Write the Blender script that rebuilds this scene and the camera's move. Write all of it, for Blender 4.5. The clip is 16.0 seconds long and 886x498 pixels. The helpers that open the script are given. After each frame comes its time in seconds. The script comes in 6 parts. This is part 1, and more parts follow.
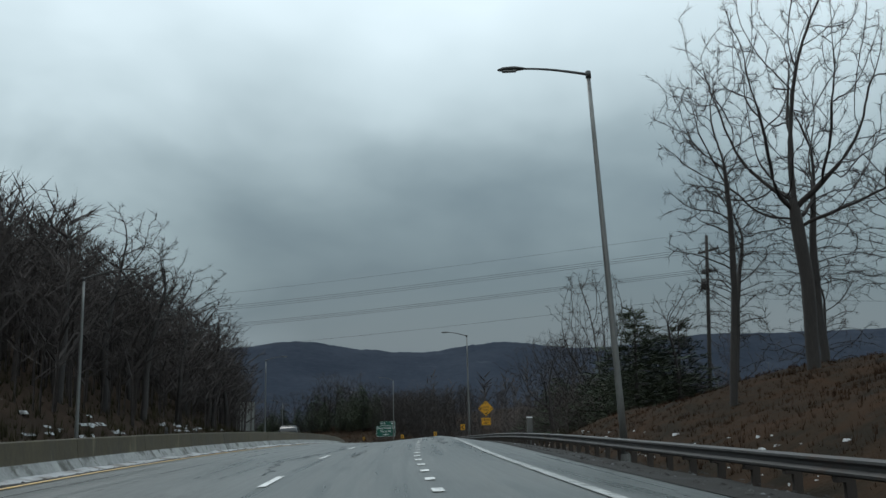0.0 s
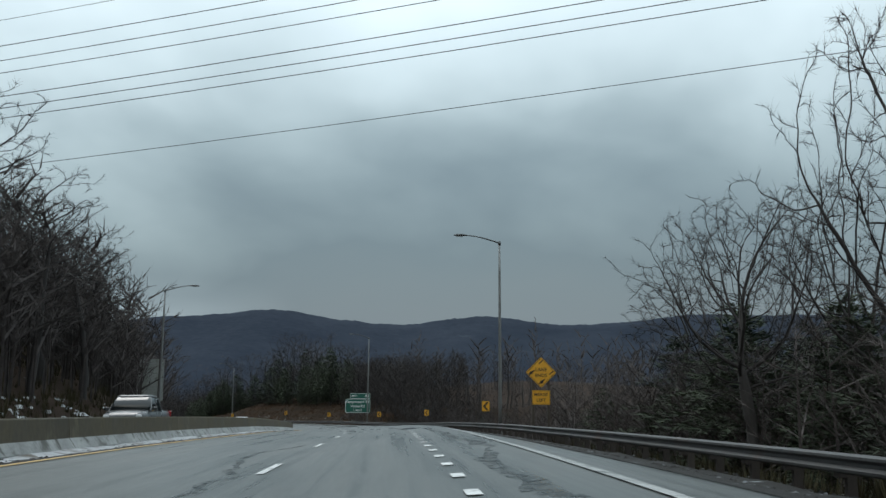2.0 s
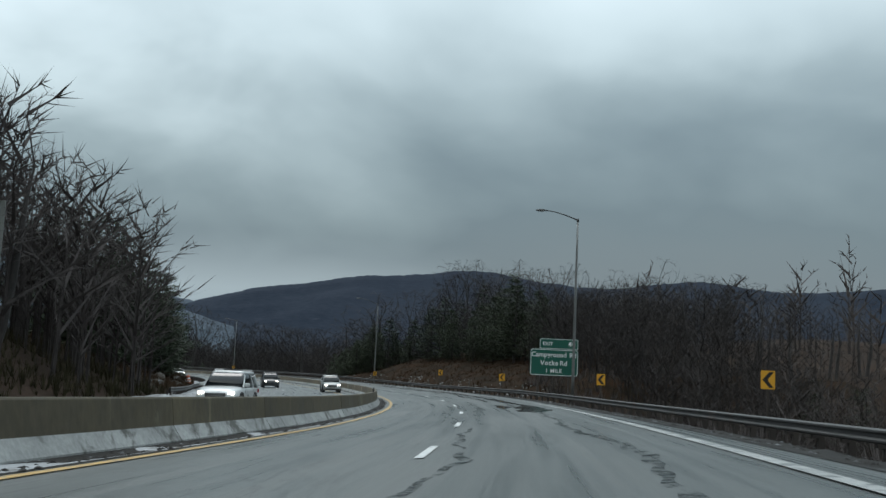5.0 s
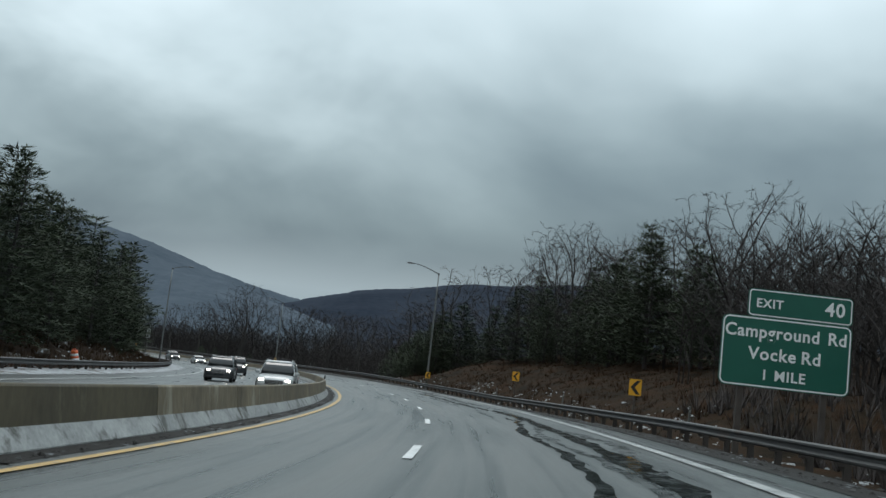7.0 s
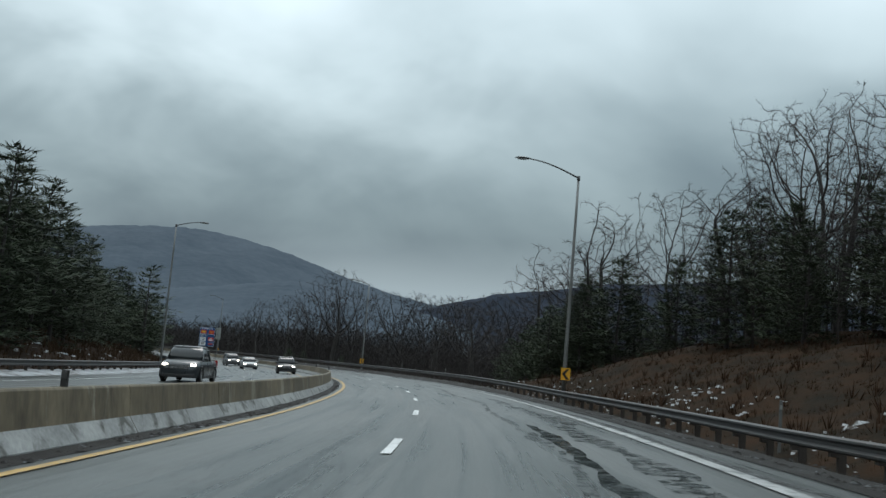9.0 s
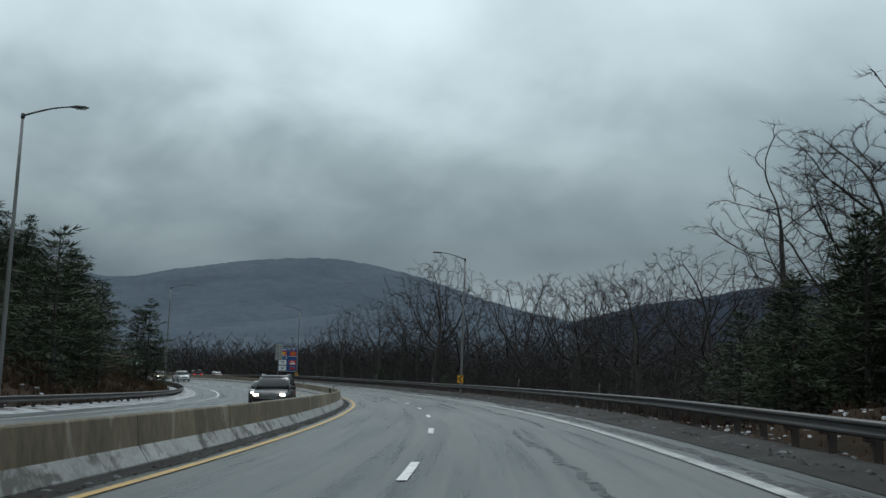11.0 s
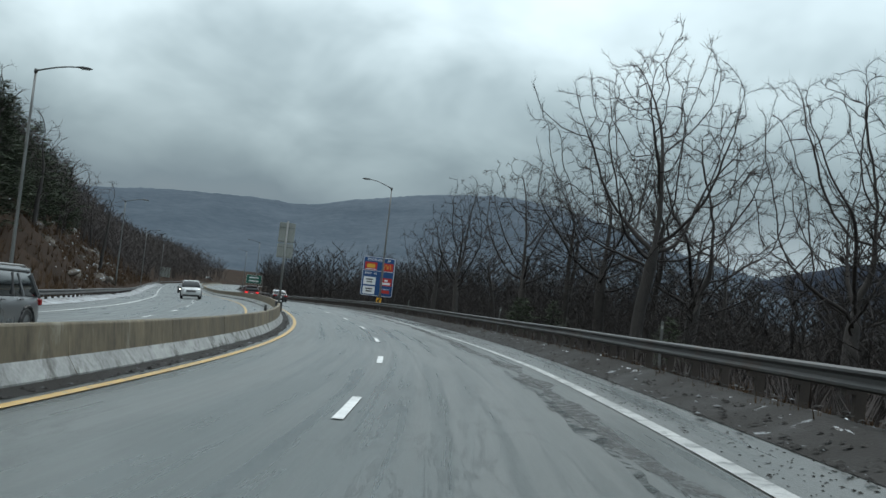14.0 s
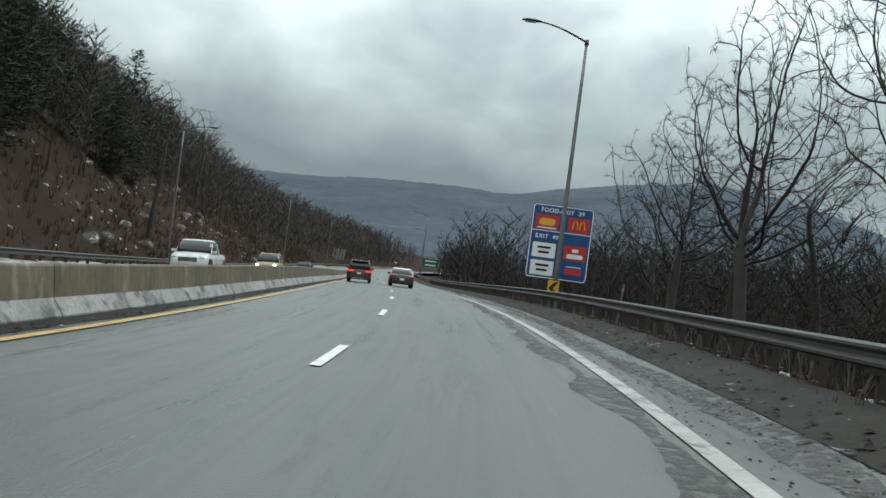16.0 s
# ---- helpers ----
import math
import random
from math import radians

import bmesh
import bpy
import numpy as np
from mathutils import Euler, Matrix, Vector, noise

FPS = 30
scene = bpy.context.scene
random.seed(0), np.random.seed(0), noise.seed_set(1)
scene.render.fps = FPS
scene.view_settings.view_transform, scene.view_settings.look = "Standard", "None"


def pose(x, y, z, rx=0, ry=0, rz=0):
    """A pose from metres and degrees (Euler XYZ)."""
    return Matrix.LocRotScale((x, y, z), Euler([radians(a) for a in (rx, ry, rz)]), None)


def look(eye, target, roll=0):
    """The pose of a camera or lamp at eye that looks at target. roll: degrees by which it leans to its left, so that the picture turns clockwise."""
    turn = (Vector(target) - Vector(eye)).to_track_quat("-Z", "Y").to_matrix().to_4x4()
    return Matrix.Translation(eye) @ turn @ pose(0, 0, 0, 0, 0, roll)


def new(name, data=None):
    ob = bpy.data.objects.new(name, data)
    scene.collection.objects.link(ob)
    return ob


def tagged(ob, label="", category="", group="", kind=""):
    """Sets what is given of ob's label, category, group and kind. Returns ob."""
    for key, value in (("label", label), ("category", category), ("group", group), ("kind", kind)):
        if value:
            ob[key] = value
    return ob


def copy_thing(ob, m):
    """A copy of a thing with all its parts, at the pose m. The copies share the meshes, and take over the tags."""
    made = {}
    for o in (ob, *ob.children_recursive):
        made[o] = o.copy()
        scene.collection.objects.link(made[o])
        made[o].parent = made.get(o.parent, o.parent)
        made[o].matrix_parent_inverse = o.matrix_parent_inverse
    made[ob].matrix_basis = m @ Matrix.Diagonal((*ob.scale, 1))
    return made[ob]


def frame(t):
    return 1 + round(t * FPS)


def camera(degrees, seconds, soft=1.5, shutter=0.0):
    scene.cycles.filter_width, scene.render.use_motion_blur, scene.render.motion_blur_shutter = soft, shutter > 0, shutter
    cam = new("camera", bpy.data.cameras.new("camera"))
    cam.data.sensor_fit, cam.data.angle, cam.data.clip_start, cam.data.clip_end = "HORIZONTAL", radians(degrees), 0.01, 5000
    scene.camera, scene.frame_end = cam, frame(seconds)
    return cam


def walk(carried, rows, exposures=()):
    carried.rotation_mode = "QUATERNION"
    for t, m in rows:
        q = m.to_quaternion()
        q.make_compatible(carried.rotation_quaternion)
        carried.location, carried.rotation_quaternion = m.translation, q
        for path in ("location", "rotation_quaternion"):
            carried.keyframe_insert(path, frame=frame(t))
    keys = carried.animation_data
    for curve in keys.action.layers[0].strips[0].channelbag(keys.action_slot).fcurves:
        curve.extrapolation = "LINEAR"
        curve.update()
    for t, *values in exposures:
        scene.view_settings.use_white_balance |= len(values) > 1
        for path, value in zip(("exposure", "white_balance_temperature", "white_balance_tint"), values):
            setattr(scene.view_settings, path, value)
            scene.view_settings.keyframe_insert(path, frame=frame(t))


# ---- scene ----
SKY_POWER = 1.0
# seconds, stops, white balance
EXPOSURES = [(0.0, 0.05, 6400, 10), (0.5, 0.1, 6400, 10), (1.5, 0.35, 6400, 10), (2.5, 0.15, 6400, 10), (3.5, 0.12, 6400, 10), (6.0, 0.2, 6400, 10), (8.0, 0.08, 6400, 10), (9.0, 0.16, 6400, 10), (10.5, 0.0, 6400, 10), (11.5, -0.08, 6400, 10), (12.0, 0.16, 6400, 10), (12.5, 0.19, 6400, 10), (13.0, 0.22, 6400, 10), (14.0, 0.42, 6450, 10), (15.0, 0.56, 6650, 10), (16.0, 0.58, 6850, 10)]
cam = camera(50.7, 16.0)
# seconds, x, y, z, yaw, pitch, roll
PATH = [
    (0.0, 0.37, 0.05, 1.08, 2.01, 10.12, 1.00),
    (0.5, -0.91, 12.35, 1.05, 0.74, 10.00, 1.24),
    (1.0, -1.87, 24.70, 1.01, -0.05, 9.27, 0.75),
    (1.5, -2.66, 37.08, 0.91, -0.24, 8.58, 0.28),
    (2.0, -3.38, 49.47, 0.75, 0.68, 8.59, -0.62),
    (2.5, -4.15, 61.88, 0.54, 4.36, 7.83, -1.97),
    (3.0, -5.07, 74.29, 0.26, 8.24, 7.68, -2.27),
    (3.5, -6.14, 86.70, -0.07, 10.25, 7.55, -2.12),
    (3.7, -6.62, 91.66, -0.21, 10.77, 7.40, -2.13),
    (4.2, -7.91, 104.04, -0.61, 11.78, 6.98, -2.18),
    (4.7, -9.38, 116.39, -1.05, 12.51, 6.50, -2.38),
    (5.2, -11.04, 128.70, -1.53, 13.36, 6.00, -2.95),
    (5.8, -13.33, 143.41, -2.10, 15.09, 5.44, -4.49),
    (6.0, -14.18, 148.28, -2.29, 15.90, 5.26, -5.24),
    (6.5, -16.56, 160.41, -2.74, 18.17, 5.41, -5.35),
    (7.0, -19.39, 172.42, -3.16, 19.46, 6.47, -6.46),
    (7.5, -22.73, 184.26, -3.54, 20.78, 7.70, -8.49),
    (8.0, -26.66, 195.91, -3.90, 24.07, 7.29, -7.62),
    (8.5, -31.12, 207.36, -4.24, 26.50, 6.62, -6.05),
    (9.0, -36.05, 218.61, -4.56, 28.13, 5.96, -4.95),
    (9.2, -38.14, 223.06, -4.69, 29.25, 5.06, -4.03),
    (9.7, -43.63, 234.07, -5.01, 31.81, 4.27, -2.61),
    (10.2, -49.45, 244.92, -5.32, 34.01, 5.15, -2.25),
    (10.7, -55.63, 255.58, -5.63, 35.80, 6.42, -2.25),
    (11.3, -63.52, 268.11, -5.99, 37.34, 6.68, -1.79),
    (11.5, -66.27, 272.21, -6.11, 37.69, 6.27, -1.43),
    (12.0, -73.43, 282.26, -6.41, 39.22, 5.91, -1.25),
    (12.5, -80.94, 292.06, -6.72, 41.58, 6.01, -1.44),
    (13.0, -88.77, 301.59, -7.04, 43.77, 5.38, -2.96),
    (13.5, -96.92, 310.83, -7.37, 45.14, 3.64, -5.70),
    (14.0, -105.41, 319.75, -7.68, 47.38, 2.50, -6.28),
    (14.5, -114.23, 328.33, -7.99, 50.44, 1.70, -6.22),
    (15.0, -123.39, 336.54, -8.27, 54.13, 0.80, -7.89),
    (15.5, -132.93, 344.29, -8.51, 57.66, 0.48, -8.38),
    (16.0, -142.87, 351.51, -8.72, 59.91, 0.48, -7.54),
]
walk(cam, [(t, pose(x, y, z, 90 + pitch, roll, yaw)) for t, x, y, z, yaw, pitch, roll in PATH], EXPOSURES)

# ---- road alignment: station in metres, heading in degrees to the left of +y; station, grade ----
HEADING = [(-24.7, 11.8), (-0.0, 7.0), (24.8, 4.2), (49.6, 3.4), (74.5, 4.4), (99.4, 5.8), (124.2, 7.3), (149.0, 9.9), (173.7, 14.1), (198.3, 19.9), (222.9, 24.9), (247.5, 28.5), (272.2, 32.2), (296.9, 36.6), (321.5, 40.5), (346.2, 45.0), (370.8, 50.1), (395.3, 56.1), (419.8, 61.0), (444.3, 63.3), (468.8, 64.0), (493.3, 64.2), (517.8, 64.0), (542.3, 63.6), (591.3, 62.4), (640.3, 60.5), (689.3, 58.5), (738.3, 57.0), (836.3, 54.0), (983.3, 52.0)]
GRADE = [(-25, -0.0070), (12, -0.0012), (50, -0.0144), (87, -0.0279), (124, -0.0381), (198, -0.0302), (272, -0.0274), (346, -0.0273), (420, -0.0130), (440, -0.0220), (470, -0.0280), (520, -0.0200), (591, -0.0120), (689, -0.0120), (983, -0.0120)]

_S = np.arange(-40.0, 960.0, 1.0)


def smooth_curve(knots, at_x):
    """Cubic through the knots."""
    k, v = (np.array(c, float) for c in zip(*knots))
    m = np.gradient(v, k)
    i = np.clip(np.searchsorted(k, at_x) - 1, 0, len(k) - 2)
    d = k[i + 1] - k[i]
    u = np.clip((at_x - k[i]) / d, 0, 1)
    return (2 * u**3 - 3 * u**2 + 1) * v[i] + (u**3 - 2 * u**2 + u) * d * m[i] + (3 * u**2 - 2 * u**3) * v[i + 1] + (u**3 - u**2) * d * m[i + 1]


_H = np.radians(smooth_curve(HEADING, _S))
_G = smooth_curve(GRADE, _S)
_X = np.concatenate(([0], np.cumsum(-np.sin((_H[1:] + _H[:-1]) / 2))))
_Y = np.concatenate(([0], np.cumsum(np.cos((_H[1:] + _H[:-1]) / 2))))
_Z = np.concatenate(([0], np.cumsum((_G[1:] + _G[:-1]) / 2)))
_X, _Y, _Z = _X - _X[40], _Y - _Y[40], _Z - _Z[40]


def lerp(s, knots):
    k, v = zip(*knots)
    return np.interp(s, k, v)


# offsets to the right of the reference line and heights over it, by station
RAIL_OFF = [(0, 7.7), (109, 7.6), (190, 7.2), (274, 6.5), (357, 5.5), (436, 5.3), (900, 5.3)]
RAIL_UP = [(0, -.33), (90, -.33), (127, -.15), (173, -.1), (205, 0), (243, -.15), (270, 0), (303, .35), (350, .6), (380, .62), (415, .42), (460, .3), (900, .2)]
WALL_OFF = [(0, -7.3), (90, -7.2), (120, -6.6), (150, -5.9), (900, -5.7)]
WALL_UP = [(0, -.1), (110, -.14), (165, -.37), (250, -.36), (316, -.15), (390, -.15), (900, -.1)]
FAR_OFF = [(0, -16.4), (140, -16.4), (185, -19.5), (215, -21.0), (290, -19.7), (480, -18.8), (900, -18.5)]
FAR_UP = [(0, -.3), (120, -.3), (200, -.75), (290, -.6), (400, -.65), (450, -.95), (520, -.9), (900, -.7)]
YELLOW_OFF = [(0, -6.3), (80, -6.2), (110, -5.8), (150, -4.89), (900, -4.89)]
WHITE_OFF = [(0, 3.55), (60, 3.4), (90, 3.35), (150, 3.23), (375, 3.23), (402, 2.8), (900, 2.8)]
BANK = [(0, .03), (50, .07), (99, .105), (198, .06), (297, .04), (395, .0135), (500, .005), (900, 0)]
SHIFT = [(-40, -.17), (0, -.17), (25, -.41), (50, -.32), (75, -.33), (99, 0), (900, 0)]


def height(s, off):
    """Height of the paved surface over the reference line."""
    e = lerp(s, BANK)
    return np.interp(off, (lerp(s, FAR_OFF), lerp(s, WALL_OFF), -1.4, 3.3, lerp(s, RAIL_OFF)), (lerp(s, FAR_UP), lerp(s, WALL_UP), -1.4 * e, 3.3 * e, lerp(s, RAIL_UP)))


def heading(s):
    return float(np.interp(s, _S, _H))


def spot(s, off=0.0, up=0.0, paved=True):
    """The world place at a station, an offset to the right and a height over the paved surface."""
    h = heading(s)
    o = off + lerp(s, SHIFT)
    z = np.interp(s, _S, _Z) + (height(s, off) if paved else 0) + up
    return Vector((np.interp(s, _S, _X) + o * math.cos(h), np.interp(s, _S, _Y) + o * math.sin(h), z))


def stand(s, off, up=0.0, turn=0.0, paved=True):
    """A pose at a station whose y axis runs along the road."""
    p = spot(s, off, up, paved)
    return pose(p.x, p.y, p.z, 0, 0, math.degrees(heading(s)) + turn)


def station(x, y):
    """Stations and offsets of arrays of places."""
    out_s, out_o = np.empty(len(x)), np.empty(len(x))
    for a in range(0, len(x), 4000):
        b = slice(a, a + 4000)
        i = np.argmin((x[b, None] - _X[::3]) ** 2 + (y[b, None] - _Y[::3]) ** 2, 1) * 3
        out_s[b] = _S[i]
        out_o[b] = (x[b] - _X[i]) * np.cos(_H[i]) + (y[b] - _Y[i]) * np.sin(_H[i])
        far = np.hypot(x[b] - _X[i], y[b] - _Y[i])
        out_o[b] = np.where(far > np.abs(out_o[b]) + 3, np.sign(out_o[b] + 1e-6) * far, out_o[b])
    return out_s, out_o


RIGHT_SLOPE = [(-40, .5), (40, .5), (52, .36), (57, .2), (70, -.3), (195, -.33), (210, .55), (232, .5), (285, .48), (310, -.12), (330, -.3), (900, -.22)]
RIGHT_CAP = [(-40, 6), (56, 5), (70, -8), (195, -8), (207, 3), (216, 3.6), (236, 8), (285, 9), (310, -3), (340, -7), (900, -6)]
LEFT_SLOPE = [(-40, .75), (150, .7), (195, .4), (300, .3), (360, .3), (414, .35), (438, .95), (900, .8)]
LEFT_CAP = [(-40, 30), (120, 27), (180, 13), (300, 8), (370, 6), (414, 8), (438, 38), (480, 50), (550, 56), (590, 40), (620, 24), (720, 14), (900, 12)]


def land(s, off):
    """Height of the open ground over the reference line, outside the rails."""
    r = np.maximum(off - lerp(s, RAIL_OFF) - .6, 0)
    l = np.maximum(lerp(s, FAR_OFF) - off - 1.2, 0)
    cr, cl = lerp(s, RIGHT_CAP), lerp(s, LEFT_CAP)
    right = lerp(s, RAIL_UP) - .08 + cr * (1 - np.exp(-np.abs(lerp(s, RIGHT_SLOPE)) * r / np.maximum(np.abs(cr), 1)))
    left = lerp(s, FAR_UP) - .08 + cl * (1 - np.exp(-lerp(s, LEFT_SLOPE) * l / cl))
    return np.where(off > 0, right, left)


def lumps(x, y, k, amount):
    return np.array([noise.noise((a * k, b * k, 3.7)) for a, b in zip(x, y)]) * amount


def unevenness(s, off):
    """Lumps of the rough ground beside the rails."""
    k = off - lerp(s, RAIL_OFF) if off > 0 else lerp(s, FAR_OFF) - off
    if k < 0 or k > 32:
        return 0.0
    return float((noise.noise((s * .45, off * .45, 1.0)) * .24 + noise.noise((s * .11, off * .11, 5.0)) * .5) * min(1, max(.12, k / 4)))


def on_land(s, off, up=0.0):
    z = float(land(np.array([s]), np.array([off]))[0]) + unevenness(s, off)
    return spot(s, off, z + up, False)


# ---- sky and light ----
world = bpy.data.worlds.new("world")
scene.world = world
world.use_nodes = True


class Nodes:
    """A short way to write node trees."""

    def __init__(self, tree):
        self.tree = tree

    def add(self, kind):
        return self.tree.nodes.new(kind)

    def link(self, a, b):
        self.tree.links.new(a, b)

    def put(self, socket, value):
        if isinstance(value, (int, float)):
            socket.default_value = value
        elif isinstance(value, (tuple, list)):
            socket.default_value = (*value, 1) if len(value) == 3 and socket.type == "RGBA" else value
        else:
            self.link(value, socket)

    def math(self, op, a, b=0.0, clamp=False):
        n = self.add("ShaderNodeMath")
        n.operation, n.use_clamp = op, clamp
        self.put(n.inputs[0], a)
        self.put(n.inputs[1], b)
        return n.outputs[0]

    def noise(self, vector, scale, detail=4.0, rough=0.55, distort=0.0):
        n = self.add("ShaderNodeTexNoise")
        self.link(vector, n.inputs["Vector"])
        n.inputs["Scale"].default_value, n.inputs["Detail"].default_value = scale, detail
        n.inputs["Roughness"].default_value, n.inputs["Distortion"].default_value = rough, distort
        return n.outputs["Fac"]

    def scaled(self, vector, xyz):
        n = self.add("ShaderNodeMapping")
        self.link(vector, n.inputs["Vector"])
        n.inputs["Scale"].default_value = xyz
        return n.outputs["Vector"]

    def ramp(self, fac, *stops, ease="LINEAR"):
        n = self.add("ShaderNodeValToRGB")
        n.color_ramp.interpolation = ease
        self.link(fac, n.inputs[0])
        els = n.color_ramp.elements
        while len(els) < len(stops):
            els.new(0.5)
        for el, (p, c) in zip(els, stops):
            el.position, el.color = p, ((c, c, c, 1) if isinstance(c, (int, float)) else (*c, 1))
        return n.outputs[0]

    def mix(self, fac, a, b, blend="MIX"):
        n = self.add("ShaderNodeMix")
        n.data_type, n.blend_type = "RGBA", blend
        self.put(n.inputs[0], fac)
        self.put(n.inputs[6], a)
        self.put(n.inputs[7], b)
        return n.outputs[2]


def make_sky():
    w = Nodes(world.node_tree)
    bg = world.node_tree.nodes["Background"]
    ray = w.add("ShaderNodeTexCoord").outputs["Generated"]
    axes = w.add("ShaderNodeSeparateXYZ")
    w.link(ray, axes.inputs[0])
    up = axes.outputs["Z"]
    # the cloud deck as a plane overhead, so that it is squeezed towards the horizon
    flat = w.add("ShaderNodeVectorMath")
    flat.operation = "DIVIDE"
    w.link(ray, flat.inputs[0])
    deck = w.add("ShaderNodeCombineXYZ")
    lifted = w.math("ADD", w.math("MAXIMUM", up, 0.0), 0.60)
    for i in range(3):
        w.link(lifted, deck.inputs[i])
    w.link(deck.outputs[0], flat.inputs[1])
    big = w.noise(flat.outputs[0], 1.9, 4.0, 0.5, 0.3)
    small = w.noise(flat.outputs[0], 4.6, 4.0, 0.5, 0.25)
    # the deck is thinner, and so brighter, to the west
    west = w.math("ADD", w.math("MULTIPLY", axes.outputs["X"], -.87), w.math("MULTIPLY", axes.outputs["Y"], .5))
    wave = w.math("ADD", w.math("MULTIPLY", w.math("SUBTRACT", big, 0.5), 0.36), w.math("MULTIPLY", w.math("SUBTRACT", small, 0.5), w.math("ADD", .11, w.math("MULTIPLY", w.math("MAXIMUM", w.math("SUBTRACT", west, .72), 0.0), 1.0))))
    wave = w.math("ADD", wave, w.math("MAXIMUM", w.math("MULTIPLY", w.math("SUBTRACT", west, .8), .42), -.05))
    tone = w.math("ADD", up, w.math("MULTIPLY", wave, w.math("MINIMUM", w.math("ADD", w.math("MULTIPLY", up, 3.2), 0.12), 1.0)), True)
    clouds = w.ramp(tone, (0.0, (.16, .205, .235)), (0.05, (.145, .190, .222)), (0.105, (.126, .176, .212)), (0.16, (.198, .262, .296)),
                    (0.23, (.315, .398, .432)), (0.32, (.53, .64, .68)), (0.45, (.76, .89, .94)), (1.0, (.80, .92, .97)))
    # a pale gap under the clouds, low over the far ridges
    gap = w.math("ADD", w.math("MULTIPLY", axes.outputs["X"], -.454), w.math("MULTIPLY", axes.outputs["Y"], .891))
    torn_edge = w.math("MULTIPLY", w.math("SUBTRACT", w.noise(w.scaled(ray, (3, 3, 9)), 1.6, 3.0), .5), .03)
    low = w.ramp(up, (0.055, 1.0), (0.115, 0.0))
    clouds = w.mix(w.math("MULTIPLY", low, w.ramp(w.math("ADD", gap, torn_edge), (0.955, 0.0), (0.99, 0.85))), clouds, (.33, .41, .45))
    sky = w.add("ShaderNodeTexSky")
    sky.sky_type, sky.sun_disc, sky.sun_elevation, sky.sun_rotation, sky.air_density, sky.dust_density = "NISHITA", False, radians(38), radians(200), 2.0, 4.0
    both = w.mix(1.0, clouds, w.mix(1.0, sky.outputs[0], (.012, .012, .012), "MULTIPLY"), "ADD")
    w.link(both, bg.inputs[0])
    bg.inputs[1].default_value = SKY_POWER


make_sky()
sun = new("sun", bpy.data.lights.new("sun", "SUN"))
sun.data.energy, sun.data.angle, sun.data.color = 0.6, radians(25), (1, .97, .93)
sun.matrix_world = look((0, 0, 300), (60, -100, 160))


# ---- materials ----
def surface(name, dark, light, scale=3.0, fine=40.0, rough=(.6, .85), bump=.2, size=.02, metal=0.0, spot_colour=None, spots=(.6, .7), spot_scale=1.0, stretch=(1, 1, 1), vary=0.0, coords="Object", coat=0.0, gloss=.5):
    """A procedural surface: two tones at a large scale, grain at a fine one, stains, bump, and a change of tone from thing to thing."""
    m = bpy.data.materials.new(name)
    m.use_nodes = True
    n = Nodes(m.node_tree)
    b = m.node_tree.nodes["Principled BSDF"]
    at = n.scaled(n.add("ShaderNodeTexCoord").outputs[coords], stretch)
    large, grain = n.noise(at, scale, 5.0, .6, .2), n.noise(at, fine, 3.0, .6)
    both = n.math("ADD", n.math("MULTIPLY", large, .65), n.math("MULTIPLY", grain, .35))
    colour = n.mix(n.ramp(both, (.32, 0.0), (.68, 1.0)), dark, light)
    if spot_colour:
        stain = n.noise(at, spot_scale, 6.0, .62, .4)
        colour = n.mix(n.ramp(stain, (spots[0], 0.0), (spots[1], 1.0)), colour, spot_colour)
    if vary:
        r = n.add("ShaderNodeObjectInfo").outputs["Random"]
        colour = n.mix(1.0, colour, n.ramp(r, (0, 1 - vary), (1, 1.0)), "MULTIPLY")
    n.put(b.inputs["Base Color"], colour)
    n.put(b.inputs["Roughness"], n.ramp(large, (.3, rough[0]), (.7, rough[1])))
    b.inputs["Metallic"].default_value, b.inputs["Coat Weight"].default_value, b.inputs["Specular IOR Level"].default_value = metal, coat, gloss
    if bump:
        k = n.add("ShaderNodeBump")
        k.inputs["Strength"].default_value, k.inputs["Distance"].default_value = bump, size
        n.put(k.inputs["Height"], both)
        n.put(b.inputs["Normal"], k.outputs[0])
    return m


def glow(name, colour, power):
    m = bpy.data.materials.new(name)
    m.use_nodes = True
    b = m.node_tree.nodes["Principled BSDF"]
    b.inputs["Base Color"].default_value = b.inputs["Emission Color"].default_value = (*colour, 1)
    b.inputs["Emission Strength"].default_value = power
    return m


